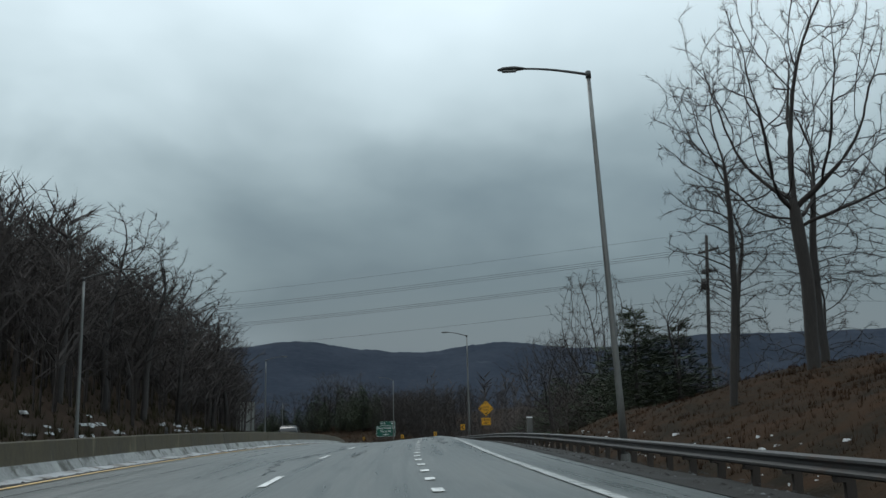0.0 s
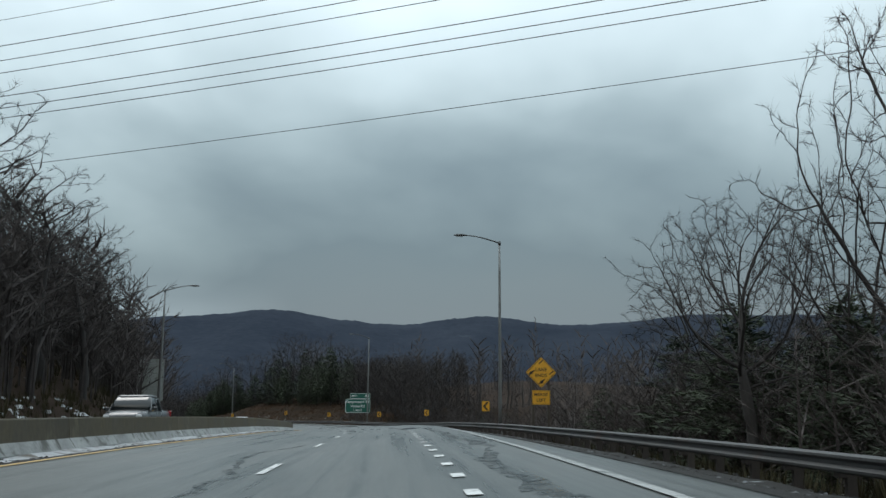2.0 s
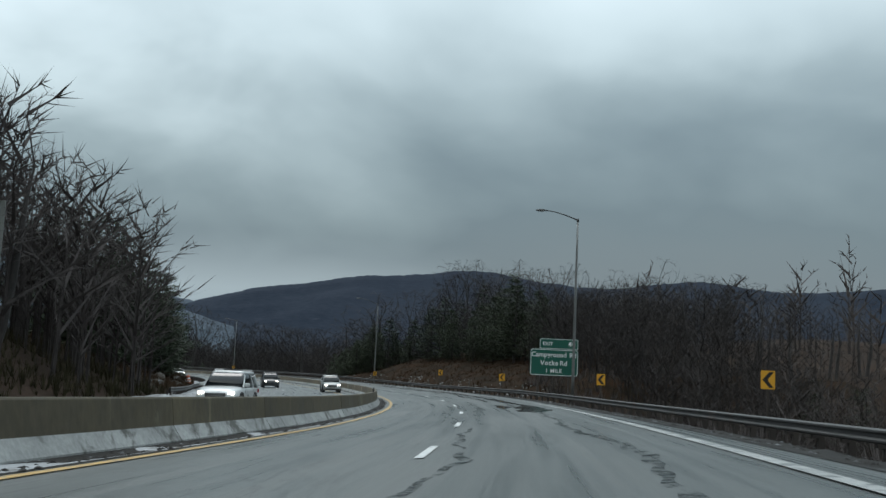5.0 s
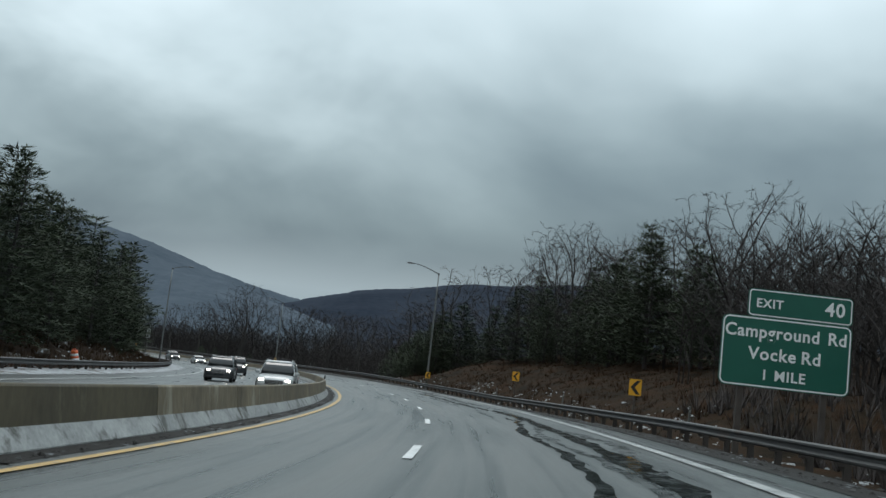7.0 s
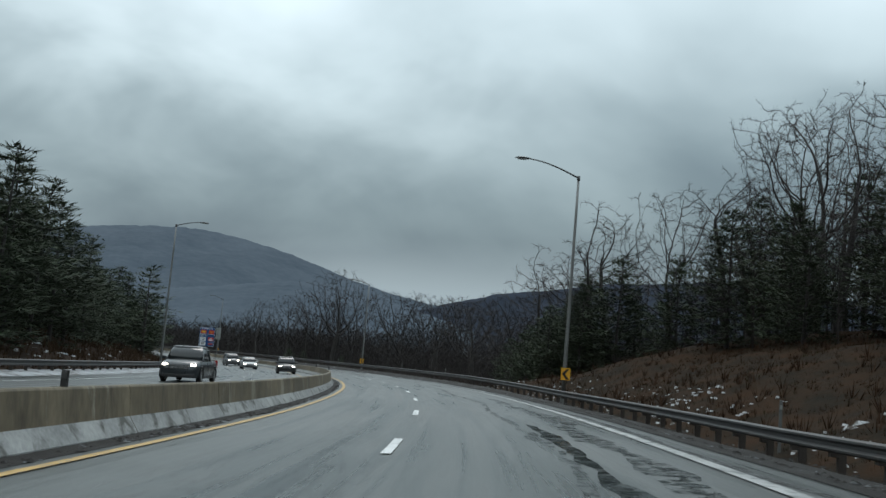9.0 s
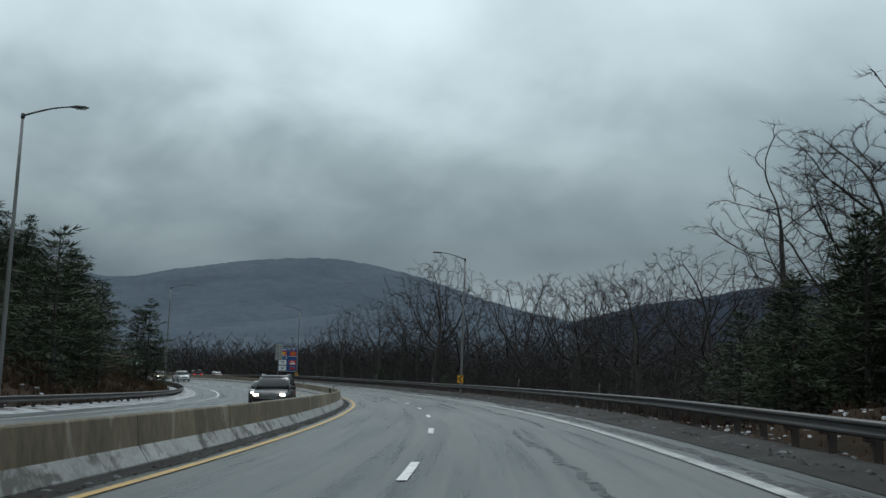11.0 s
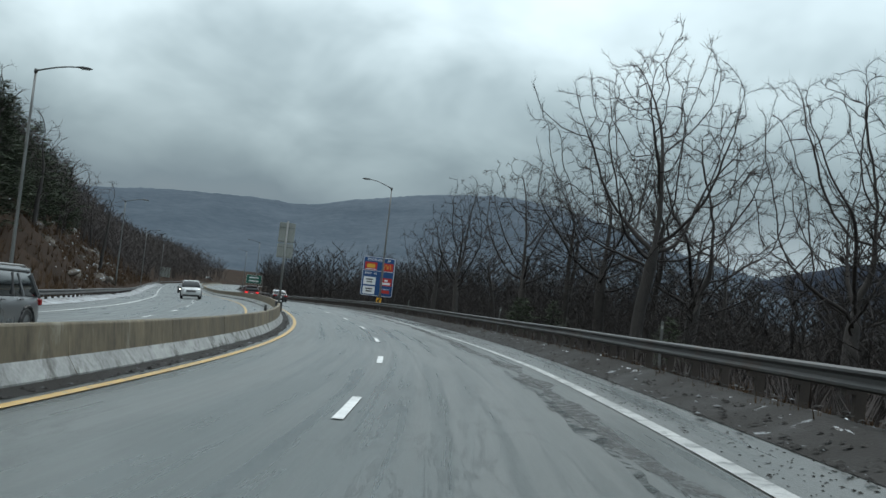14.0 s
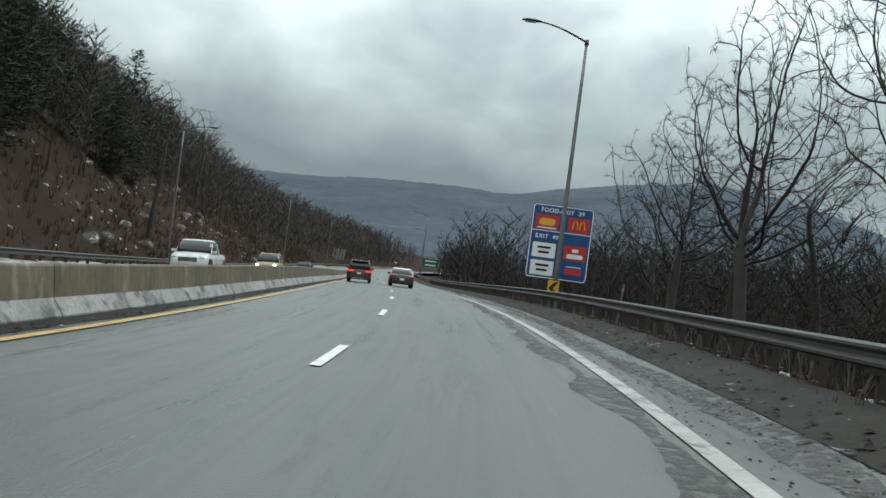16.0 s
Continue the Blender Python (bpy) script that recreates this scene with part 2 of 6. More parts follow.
def make_asphalt():
    """Wet grey asphalt: UV runs in metres, u across and v along the road."""
    m = bpy.data.materials.new("wet asphalt")
    m.use_nodes = True
    n = Nodes(m.node_tree)
    b = m.node_tree.nodes["Principled BSDF"]
    at = n.add("ShaderNodeTexCoord").outputs["UV"]
    grain = n.noise(n.scaled(at, (30, 30, 30)), 1.0, 3.0)
    broad = n.noise(n.scaled(at, (.35, .05, 1)), 1.0, 5.0, .6)
    streak = n.noise(n.scaled(at, (2.2, .045, 1)), 1.0, 5.0, .65, .35)
    colour = n.mix(n.ramp(broad, (.3, 0.0), (.7, 1.0)), (.050, .059, .056), (.092, .101, .097))
    colour = n.mix(n.math("MULTIPLY", n.ramp(streak, (.36, 1.0), (.49, 0.0)), .42), colour, (.026, .034, .033))
    blot = n.noise(n.scaled(at, (.8, .22, 1)), 1.0, 6.0, .65, .5)
    colour = n.mix(n.math("MULTIPLY", n.ramp(blot, (.58, 0.0), (.68, 1.0)), .5), colour, (.032, .039, .037))
    # broken seams and cracks along the lanes
    crack = n.noise(n.scaled(at, (1.2, .16, 1)), 1.0, 8.0, .72, .6)
    edge = n.math("ABSOLUTE", n.math("SUBTRACT", crack, .5))
    where = n.ramp(n.noise(n.scaled(at, (.25, .03, 1)), 1.0, 3.0), (.50, 0.0), (.60, 1.0))
    seam = n.math("MULTIPLY", n.ramp(edge, (.004, 1.0), (.014, 0.0)), where)
    colour = n.mix(n.math("MULTIPLY", seam, .75), colour, (.014, .018, .018))
    colour = n.mix(n.ramp(grain, (.35, .35), (.65, 0.0)), colour, (.040, .046, .046))
    n.put(b.inputs["Base Color"], colour)
    n.put(b.inputs["Roughness"], n.ramp(n.math("ADD", n.math("MULTIPLY", streak, .6), n.math("MULTIPLY", broad, .4)), (.35, .20), (.62, .46)))
    b.inputs["Specular IOR Level"].default_value = .5
    k = n.add("ShaderNodeBump")
    k.inputs["Strength"].default_value, k.inputs["Distance"].default_value = .35, .012
    n.put(k.inputs["Height"], n.math("SUBTRACT", n.math("ADD", grain, streak), seam))
    n.put(b.inputs["Normal"], k.outputs[0])
    return m


ASPHALT = make_asphalt()
SHOULDER = surface("dirty shoulder", (.009, .009, .008), (.030, .028, .026), .5, 18, (.6, .9), .8, .04, spot_colour=(.26, .28, .29), spots=(.64, .71), spot_scale=1.7, gloss=.15)
WHITE_PAINT = surface("worn white paint", (.48, .49, .48), (.78, .79, .78), 2.5, 30, (.4, .6), .2, .005, spot_colour=(.15, .16, .16), spots=(.58, .66), spot_scale=4)
EDGE_PAINT = surface("dirty worn white paint", (.20, .21, .205), (.46, .47, .46), 1.2, 30, (.4, .6), .2, .005, spot_colour=(.11, .12, .118), spots=(.52, .62), spot_scale=3)
YELLOW_PAINT = surface("worn yellow paint", (.38, .23, .06), (.56, .37, .12), 2.0, 30, (.4, .6), .2, .005, spot_colour=(.16, .15, .13), spots=(.56, .66), spot_scale=5)
def torn(m, scale, low, high):
    """Breaks a thin layer up, so that the surface below shows through."""
    n = Nodes(m.node_tree)
    b, out = m.node_tree.nodes["Principled BSDF"], m.node_tree.nodes["Material Output"]
    gone, blend = n.add("ShaderNodeBsdfTransparent"), n.add("ShaderNodeMixShader")
    holes = n.ramp(n.noise(n.add("ShaderNodeTexCoord").outputs["Object"], scale, 7.0, .7, .5), (low, 0.0), (high, 1.0))
    n.link(holes, blend.inputs[0])
    n.link(gone.outputs[0], blend.inputs[1])
    n.link(b.outputs[0], blend.inputs[2])
    n.link(blend.outputs[0], out.inputs["Surface"])
    return m


SEALANT = torn(surface("wet crack sealant", (.012, .017, .017), (.036, .045, .044), 4, 30, (.12, .35), .3, .01), 3.0, .45, .60)
WET = torn(surface("standing water on asphalt", (.010, .014, .014), (.026, .033, .033), 3, 30, (.07, .22), .15, .006), 2.4, .36, .50)
WALL_TOP = surface("stained concrete", (.050, .040, .026), (.27, .225, .150), .8, 7, (.6, .85), .4, .012, spot_colour=(.30, .28, .215), spots=(.57, .66), spot_scale=1.3, stretch=(1, 1, .35), vary=.3)
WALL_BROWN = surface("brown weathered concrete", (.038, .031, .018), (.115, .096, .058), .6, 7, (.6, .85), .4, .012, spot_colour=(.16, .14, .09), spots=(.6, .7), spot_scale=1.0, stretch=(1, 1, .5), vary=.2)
WALL_FOOT = surface("salt-bleached concrete", (.17, .178, .174), (.43, .44, .43), 1.0, 12, (.6, .85), .4, .02, spot_colour=(.085, .085, .075), spots=(.52, .63), spot_scale=1.6, vary=.12)
STEEL = surface("weathered steel", (.028, .028, .028), (.080, .080, .079), .6, 20, (.42, .65), .15, .004, .3, spot_colour=(.06, .04, .03), spots=(.55, .68), spot_scale=.7)
POST_STEEL = surface("rusty post steel", (.035, .028, .024), (.085, .07, .06), 3, 30, (.6, .85), .2, .004, .2, vary=.3)
POLE_METAL = surface("galvanised pole", (.14, .145, .142), (.25, .255, .25), .8, 18, (.35, .55), .06, .003, .6, spot_colour=(.10, .10, .095), spots=(.58, .7), spot_scale=.6, stretch=(1, 1, .3))
DARK_METAL = surface("dark lamp metal", (.045, .047, .047), (.09, .09, .09), 2, 25, (.4, .6), .05, .003, .4)
LENS = surface("lamp lens", (.25, .26, .26), (.4, .41, .4), 5, 40, (.15, .3), 0)
BROWN_GROUND = surface("winter bank grass", (.009, .0075, .005), (.038, .027, .017), .6, 9, (.85, .98), .9, .12, spot_colour=(.042, .022, .012), spots=(.42, .72), spot_scale=.6, gloss=.05)
LEAF_GROUND = surface("leaf litter", (.018, .0135, .0105), (.056, .038, .028), .2, 5, (.85, .98), .9, .15, spot_colour=(.36, .38, .40), spots=(.68, .72), spot_scale=.7, gloss=.05)
SNOWY = surface("old roadside snow", (.20, .215, .225), (.46, .48, .50), .8, 12, (.5, .75), .6, .05, spot_colour=(.07, .06, .045), spots=(.50, .62), spot_scale=1.1)
# blue distance haze is painted into both ridge base colours, paler in RIDGE_FAR
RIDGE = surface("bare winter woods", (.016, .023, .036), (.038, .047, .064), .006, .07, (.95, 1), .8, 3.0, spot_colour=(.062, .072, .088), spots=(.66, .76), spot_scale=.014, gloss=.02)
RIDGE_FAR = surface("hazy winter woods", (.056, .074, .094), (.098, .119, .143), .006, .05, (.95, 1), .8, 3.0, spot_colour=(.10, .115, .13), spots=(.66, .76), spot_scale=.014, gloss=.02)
GRIT = torn(surface("wet grit", (.012, .013, .013), (.060, .064, .063), 4, 24, (.35, .7), .6, .015, gloss=.3), 5.0, .42, .60)
BARK = surface("wet bark", (.022, .020, .019), (.070, .062, .058), 2.2, 14, (.7, .9), .6, .03, stretch=(1, 1, .25), vary=.35)
TWIG = surface("bare twigs", (.060, .053, .052), (.130, .112, .105), 1.5, 10, (.8, .95), 0, vary=.3, gloss=.2)
TWIG_DARK = surface("dark wet twigs", (.024, .022, .022), (.060, .053, .050), 1.5, 10, (.8, .95), 0, vary=.3, gloss=.2)
NEEDLE = surface("pine needles", (.040, .055, .037), (.098, .118, .074), .5, 8, (.75, .9), 0, vary=.4, gloss=.2)
BRUSH = surface("dry brush", (.034, .022, .014), (.12, .076, .046), .7, 6, (.85, .98), 0, vary=.3, gloss=.1)
BANK_BRUSH = surface("dark wet bank grass", (.019, .012, .008), (.072, .041, .026), .5, 6, (.85, .98), 0, vary=.3, gloss=.05)
GREEN_BRUSH = surface("low green brush", (.018, .018, .010), (.058, .050, .027), .5, 6, (.85, .98), 0, gloss=.1)
SIGN_GREEN = surface("green sign sheeting", (.003, .075, .052), (.006, .10, .068), .6, 30, (.35, .5), .03, .002)
SIGN_YELLOW = surface("yellow sign sheeting", (.62, .30, .015), (.75, .39, .03), .8, 30, (.35, .5), .03, .002)
SIGN_BLUE = surface("blue sign sheeting", (.008, .055, .17), (.015, .075, .22), .6, 30, (.35, .5), .03, .002)
SIGN_WHITE = surface("white sign sheeting", (.68, .70, .70), (.80, .82, .82), 1, 30, (.35, .5), 0)
SIGN_BLACK = surface("black sign film", (.006, .006, .006), (.014, .013, .012), 2, 30, (.35, .55), 0)
SIGN_RED = surface("red panel", (.42, .025, .02), (.52, .04, .03), 2, 30, (.35, .5), 0)
SIGN_GOLD = surface("gold panel", (.62, .34, .03), (.72, .42, .05), 2, 30, (.35, .5), 0)
SIGN_GREY = surface("bare aluminium sign back", (.22, .235, .22), (.34, .35, .33), .8, 20, (.35, .55), .08, .004, .5, spot_colour=(.15, .16, .13), spots=(.56, .68), spot_scale=1.2, stretch=(1, 1, .3))
WOOD_POST = surface("dark timber post", (.03, .023, .017), (.075, .06, .045), 2, 20, (.7, .9), .4, .01, stretch=(1, 1, .2))
POLE_WOOD = surface("creosoted pole", (.014, .013, .012), (.040, .035, .031), 1.5, 16, (.75, .9), .4, .02, stretch=(1, 1, .1))
RUBBER = surface("tyre rubber", (.012, .012, .012), (.026, .026, .025), 6, 40, (.7, .9), .3, .004)
ALLOY = surface("alloy rim", (.28, .28, .28), (.42, .42, .42), 8, 40, (.3, .5), 0, metal=.7)
BLACK_TRIM = surface("black plastic trim", (.012, .012, .013), (.03, .03, .03), 5, 50, (.5, .75), .1, .002)
ORANGE = surface("orange barrel plastic", (.62, .10, .025), (.75, .16, .05), 3, 30, (.4, .6), .05, .002)
CONCRETE = surface("pale concrete", (.30, .29, .27), (.46, .45, .42), 1.5, 25, (.7, .9), .3, .006)
WEATHERED = surface("weathered grey post", (.075, .078, .076), (.15, .152, .148), 1.5, 25, (.7, .9), .3, .006)
SNOW_CAP = surface("fresh snow", (.74, .77, .80), (.86, .88, .90), 2, 20, (.5, .7), .4, .02)
HEADLAMP = glow("lit headlamp", (1, .93, .78), 6.0)
TAIL_LIT = glow("lit tail lamp", (1, .03, .03), .45)
CLEAR_LAMP = surface("clear lamp glass", (.45, .46, .47), (.6, .61, .62), 4, 20, (.08, .2), 0)
RED_LAMP = surface("red lamp glass", (.22, .01, .012), (.32, .02, .02), 4, 20, (.1, .2), 0)


def glass_material():
    m = bpy.data.materials.new("tinted car glass")
    m.use_nodes = True
    b = m.node_tree.nodes["Principled BSDF"]
    b.inputs["Base Color"].default_value = (.012, .015, .016, 1)
    b.inputs["Roughness"].default_value = .05
    b.inputs["Specular IOR Level"].default_value = .6
    return m


CAR_GLASS = glass_material()


def paint(name, colour):
    d = tuple(c * .78 for c in colour)
    return surface(name, d, colour, 1.2, 60, (.22, .4), 0, metal=.05, coat=.3, spot_colour=tuple(c * .5 + .05 for c in colour), spots=(.58, .8), spot_scale=1.4)


# ---- building helpers ----
def mesh_from(name, verts, faces, materials, slots=None, smooth=False, uv=None):
    me = bpy.data.meshes.new(name)
    me.from_pydata([tuple(v) for v in verts], [], faces)
    for m in materials if isinstance(materials, (list, tuple)) else [materials]:
        me.materials.append(m)
    if slots is not None:
        me.polygons.foreach_set("material_index", slots)
    if smooth:
        me.polygons.foreach_set("use_smooth", [True] * len(me.polygons))
    if uv is not None:
        layer = me.uv_layers.new(name="metres")
        loops = np.empty(len(me.loops), int)
        me.loops.foreach_get("vertex_index", loops)
        layer.data.foreach_set("uv", np.array(uv, float)[loops].ravel())
    me.update()
    return me


def part(name, bm, material, parent, label="", smooth=False):
    """Links a bmesh, or a finished mesh, as one mesh object under a thing or a part."""
    if isinstance(bm, bpy.types.Mesh):
        me = bm
    else:
        me = bpy.data.meshes.new(name)
        bm.to_mesh(me)
        bm.free()
        me.materials.append(material)
        if smooth:
            me.polygons.foreach_set("use_smooth", [True] * len(me.polygons))
    ob = new(name, me)
    ob.parent = parent
    if label:
        tagged(ob, label)
    return ob


def thing(name, label, category, m=None, group="", kind=""):
    ob = new(name)
    if m is not None:
        ob.matrix_basis = m
    return tagged(ob, label, category, group, kind)


def box(size, centre=(0, 0, 0), bevel=0.0, turn=None, bm=None):
    own = bm is None
    bm = bm or bmesh.new()
    made = bmesh.ops.create_cube(bm, size=1.0)["verts"]
    m = Matrix.Translation(centre) @ (turn or Matrix()) @ Matrix.Diagonal((*size, 1))
    bmesh.ops.transform(bm, matrix=m, verts=made)
    if bevel:
        edges = list({e for v in made for e in v.link_edges})
        bmesh.ops.bevel(bm, geom=edges, offset=bevel, segments=2, affect="EDGES", profile=.6)
    return bm


def tube(points, radii, sides=8, bm=None, cap=True):
    """A tube along points."""
    bm = bm or bmesh.new()
    last, n = None, len(points)
    pts = [Vector(p) for p in points]
    for i, p in enumerate(pts):
        d = (pts[min(i + 1, n - 1)] - pts[max(i - 1, 0)]).normalized()
        a = d.orthogonal().normalized() if abs(d.z) < .9 else Vector((1, 0, 0)).cross(d).normalized()
        b = d.cross(a)
        r = radii[i] if isinstance(radii, (list, tuple)) else radii
        ring = [bm.verts.new(p + (a * math.cos(6.2832 * k / sides) + b * math.sin(6.2832 * k / sides)) * r) for k in range(sides)]
        if last:
            for k in range(sides):
                bm.faces.new((last[k], last[(k + 1) % sides], ring[(k + 1) % sides], ring[k]))
        elif cap:
            bm.faces.new(ring[::-1])
        last = ring
    if cap:
        bm.faces.new(last)
    return bm


def plate(w, h, r, thick, centre=(0, 0, 0), bm=None, steps=4):
    """An upright panel in the x-z plane with rounded corners, facing -y."""
    bm = bm or bmesh.new()
    outline = []
    for cx, cz, a0 in ((w / 2 - r, h / 2 - r, 0), (-w / 2 + r, h / 2 - r, 90), (-w / 2 + r, -h / 2 + r, 180), (w / 2 - r, -h / 2 + r, 270)):
        for k in range(steps + 1):
            a = radians(a0 + 90 * k / steps)
            outline.append((cx + r * math.cos(a), cz + r * math.sin(a)))
    front = [bm.verts.new((centre[0] + x, centre[1], centre[2] + z)) for x, z in outline]
    back = [bm.verts.new((centre[0] + x, centre[1] + thick, centre[2] + z)) for x, z in outline]
    bm.faces.new(front)
    bm.faces.new(back[::-1])
    for i in range(len(front)):
        j = (i + 1) % len(front)
        bm.faces.new((front[j], front[i], back[i], back[j]))
    bmesh.ops.recalc_face_normals(bm, faces=bm.faces)
    return bm


def flat_shape(outline, thick, bm=None):
    """A polygon in the x-z plane given thickness."""
    bm = bm or bmesh.new()
    f = [bm.verts.new((x, 0, z)) for x, z in outline]
    b = [bm.verts.new((x, thick, z)) for x, z in outline]
    bm.faces.new(f)
    bm.faces.new(b[::-1])
    for i in range(len(f)):
        j = (i + 1) % len(f)
        bm.faces.new((f[j], f[i], b[i], b[j]))
    bmesh.ops.recalc_face_normals(bm, faces=bm.faces)
    return bm


def words(name, body, size, material, parent, x, y, z, spacing=1.0, label="", wide=1.0):
    """Raised lettering that faces -y, centred at x, z."""
    c = bpy.data.curves.new(name, "FONT")
    c.body, c.size, c.align_x, c.align_y, c.extrude, c.space_character = body, size, "CENTER", "CENTER", .006, spacing
    c.resolution_u = 3
    c.offset = size * .018
    ob = bpy.data.objects.new(name, c)
    scene.collection.objects.link(ob)
    dg = bpy.context.evaluated_depsgraph_get()
    me = bpy.data.meshes.new_from_object(ob.evaluated_get(dg))
    bpy.data.objects.remove(ob)
    me.transform(Matrix.Translation((x, y, z)) @ Matrix.Rotation(radians(90), 4, "X") @ Matrix.Diagonal((wide, 1, 1, 1)))
    me.materials.clear()
    me.materials.append(material)
    return part(name, me, material, parent, label)


# ---- ground ----
def grid_mesh(name, ss, offs, z_of, material, uv=False, slot=None):
    """A sheet over stations and offsets; z_of gives heights over the reference line."""
    verts, uvs, faces = [], [], []
    for s in ss:
        row = offs(s) if callable(offs) else offs
        h, x0, y0, z0, sh = heading(s), np.interp(s, _S, _X), np.interp(s, _S, _Y), np.interp(s, _S, _Z), lerp(s, SHIFT)
        zs = z_of(s, np.array(row, float))
        for o, z in zip(row, zs):
            verts.append((x0 + (o + sh) * math.cos(h), y0 + (o + sh) * math.sin(h), z0 + z))
            uvs.append((o, s))
    n = len(row)
    for i in range(len(ss) - 1):
        for j in range(n - 1):
            a = i * n + j
            faces.append((a, a + 1, a + n + 1, a + n))
    return mesh_from(name, verts, faces, material, smooth=True, uv=uvs)


def structure(name, me, label, category="ground"):
    return tagged(new(name, me), label, category, kind="structure")


def build_ground():
    """One sheet: dense round the road, wide steps out to the horizon."""
    inner_x, inner_y = np.arange(-560, 141, 5.0), np.arange(-60, 701, 5.0)
    grow = np.cumsum(20 * 1.28 ** np.arange(17))
    xs = np.concatenate((inner_x[0] - grow[::-1], inner_x, inner_x[-1] + grow))
    ys = np.concatenate((inner_y[0] - grow[::-1], inner_y, inner_y[-1] + grow))
    gx, gy = (g.ravel() for g in np.meshgrid(xs, ys))
    s, o = station(gx, gy)
    ref = np.interp(s, _S, _Z)
    z = ref + land(s, o)
    inside = (o > lerp(s, FAR_OFF) - 1) & (o < lerp(s, RAIL_OFF) + 1)
    z = np.where(inside, ref - 1.6, z - np.where((o > lerp(s, FAR_OFF) - 33) & (o < lerp(s, RAIL_OFF) + 33), .7, 0))
    wild = np.clip((np.abs(o) - 30) / 40, 0, 1)
    z = z + lumps(gx, gy, .035, 2.2) * wild
    far = np.clip((np.maximum(np.abs(gx + 200) - 420, np.abs(gy - 320) - 450)) / 500, 0, 1)
    z = z * (1 - far) - 22 * far
    n = len(xs)
    faces = [(j * n + i, j * n + i + 1, (j + 1) * n + i + 1, (j + 1) * n + i) for j in range(len(ys) - 1) for i in range(n - 1)]
    structure("ground", mesh_from("ground", np.stack((gx, gy, z), 1), faces, LEAF_GROUND, smooth=True), "brown leaf-littered winter ground with thin snow patches")


def verge(name, side, s0, s1, material, label, out=34.0, step=1.6):
    """The rough ground next to a rail."""
    def offs(s):
        k = np.concatenate((np.arange(-.05, 8, .8), np.arange(8, out + .1, 2.0)))
        return lerp(s, RAIL_OFF) + k if side > 0 else (lerp(s, FAR_OFF) - k)[::-1]

    def zs(s, o):
        base = land(np.full(len(o), s), o)
        k = np.abs(o - (lerp(s, RAIL_OFF) if side > 0 else lerp(s, FAR_OFF)))
        return base + np.array([unevenness(s, v) for v in o]) - np.where(k > out - 2, .9, 0)
    structure(name, grid_mesh(name, np.arange(s0, s1, step), offs, zs, material), label)


build_ground()
verge("verge_right", 1, -30, 560, BROWN_GROUND, "rough brown grass bank with thin snow behind the guard rail")
verge("verge_left", -1, -30, 620, LEAF_GROUND, "leaf-littered wooded slope with snow patches beside the road", step=2.2)

road_s = np.arange(-36, 955, 3.0)


def pave(name, edges, label, material=ASPHALT, lift=0.0, ss=road_s, category="road"):
    return structure(name, grid_mesh(name, ss, edges, lambda s, o: np.array([height(s, v) for v in o]) + lift, material), label, category)


pave("road_outbound", lambda s: np.concatenate((np.linspace(lerp(s, WALL_OFF) + .1, -1.4, 5), np.linspace(-.4, 3.3, 5), np.linspace(4.0, lerp(s, RAIL_OFF) - .5, 4))), "wet grey asphalt carriageway with worn streaks and cracks")
pave("road_inbound", lambda s: np.linspace(lerp(s, FAR_OFF) + .6, lerp(s, WALL_OFF) - .1, 10), "wet grey asphalt carriageway of the oncoming lanes")


def berm(s, o):
    k = (o - o[0]) / (o[-1] - o[0])
    return np.array([height(s, v) for v in o]) + .012 + np.array([.0, .010, .035, .08, .06, -.02]) * (1 + .9 * noise.noise((s * .7, 2.0, 0))) * (k > 0)


structure("shoulder_berm", grid_mesh("shoulder_berm", np.arange(-36, 640, 1.0), lambda s: lerp(s, RAIL_OFF) + np.array([-2.3, -1.75, -1.2, -.7, -.3, .1]) * np.interp(s, (150, 280, 330, 350), (.85, .85, .8, .6)), berm, SHOULDER), "ridge of dirty snow and grit along the guard rail", "roadside")
structure("far_shoulder_snow", grid_mesh("far_shoulder_snow", np.arange(-36, 640, 1.5), lambda s: lerp(s, FAR_OFF) + np.linspace(-1.6, 1.4, 5), lambda s, o: np.array([height(s, max(v, lerp(s, FAR_OFF))) for v in o]) + .015 + np.array([0, .12, .14, .06, .0]) * (1 + noise.noise((s * .5, 7.0, 0))), SNOWY), "strip of old dirty snow beside the oncoming lanes", "roadside")
structure("median_snow", grid_mesh("median_snow", np.arange(-36, 160, 1.0), lambda s: lerp(s, WALL_OFF) + np.array([.22, .36, .52, .72]), lambda s, o: np.array([height(s, v) for v in o]) + .012 + np.array([.10, .10, .05, .0]) * max(0, .6 + .9 * noise.noise((s * .5, 1.0, 0)) - max(0, (s - 115) / 45)), SNOWY), "bank of old ploughed snow at the foot of the median wall", "roadside")


def stripe(name, off_of, width, s0, s1, material, label, step=2.0):
    structure(name, grid_mesh(name, np.arange(s0, s1 + .01, step), lambda s: (off_of(s) - width / 2, off_of(s) + width / 2), lambda s, o: np.array([height(s, v) for v in o]) + .016, material), label, "road marking")


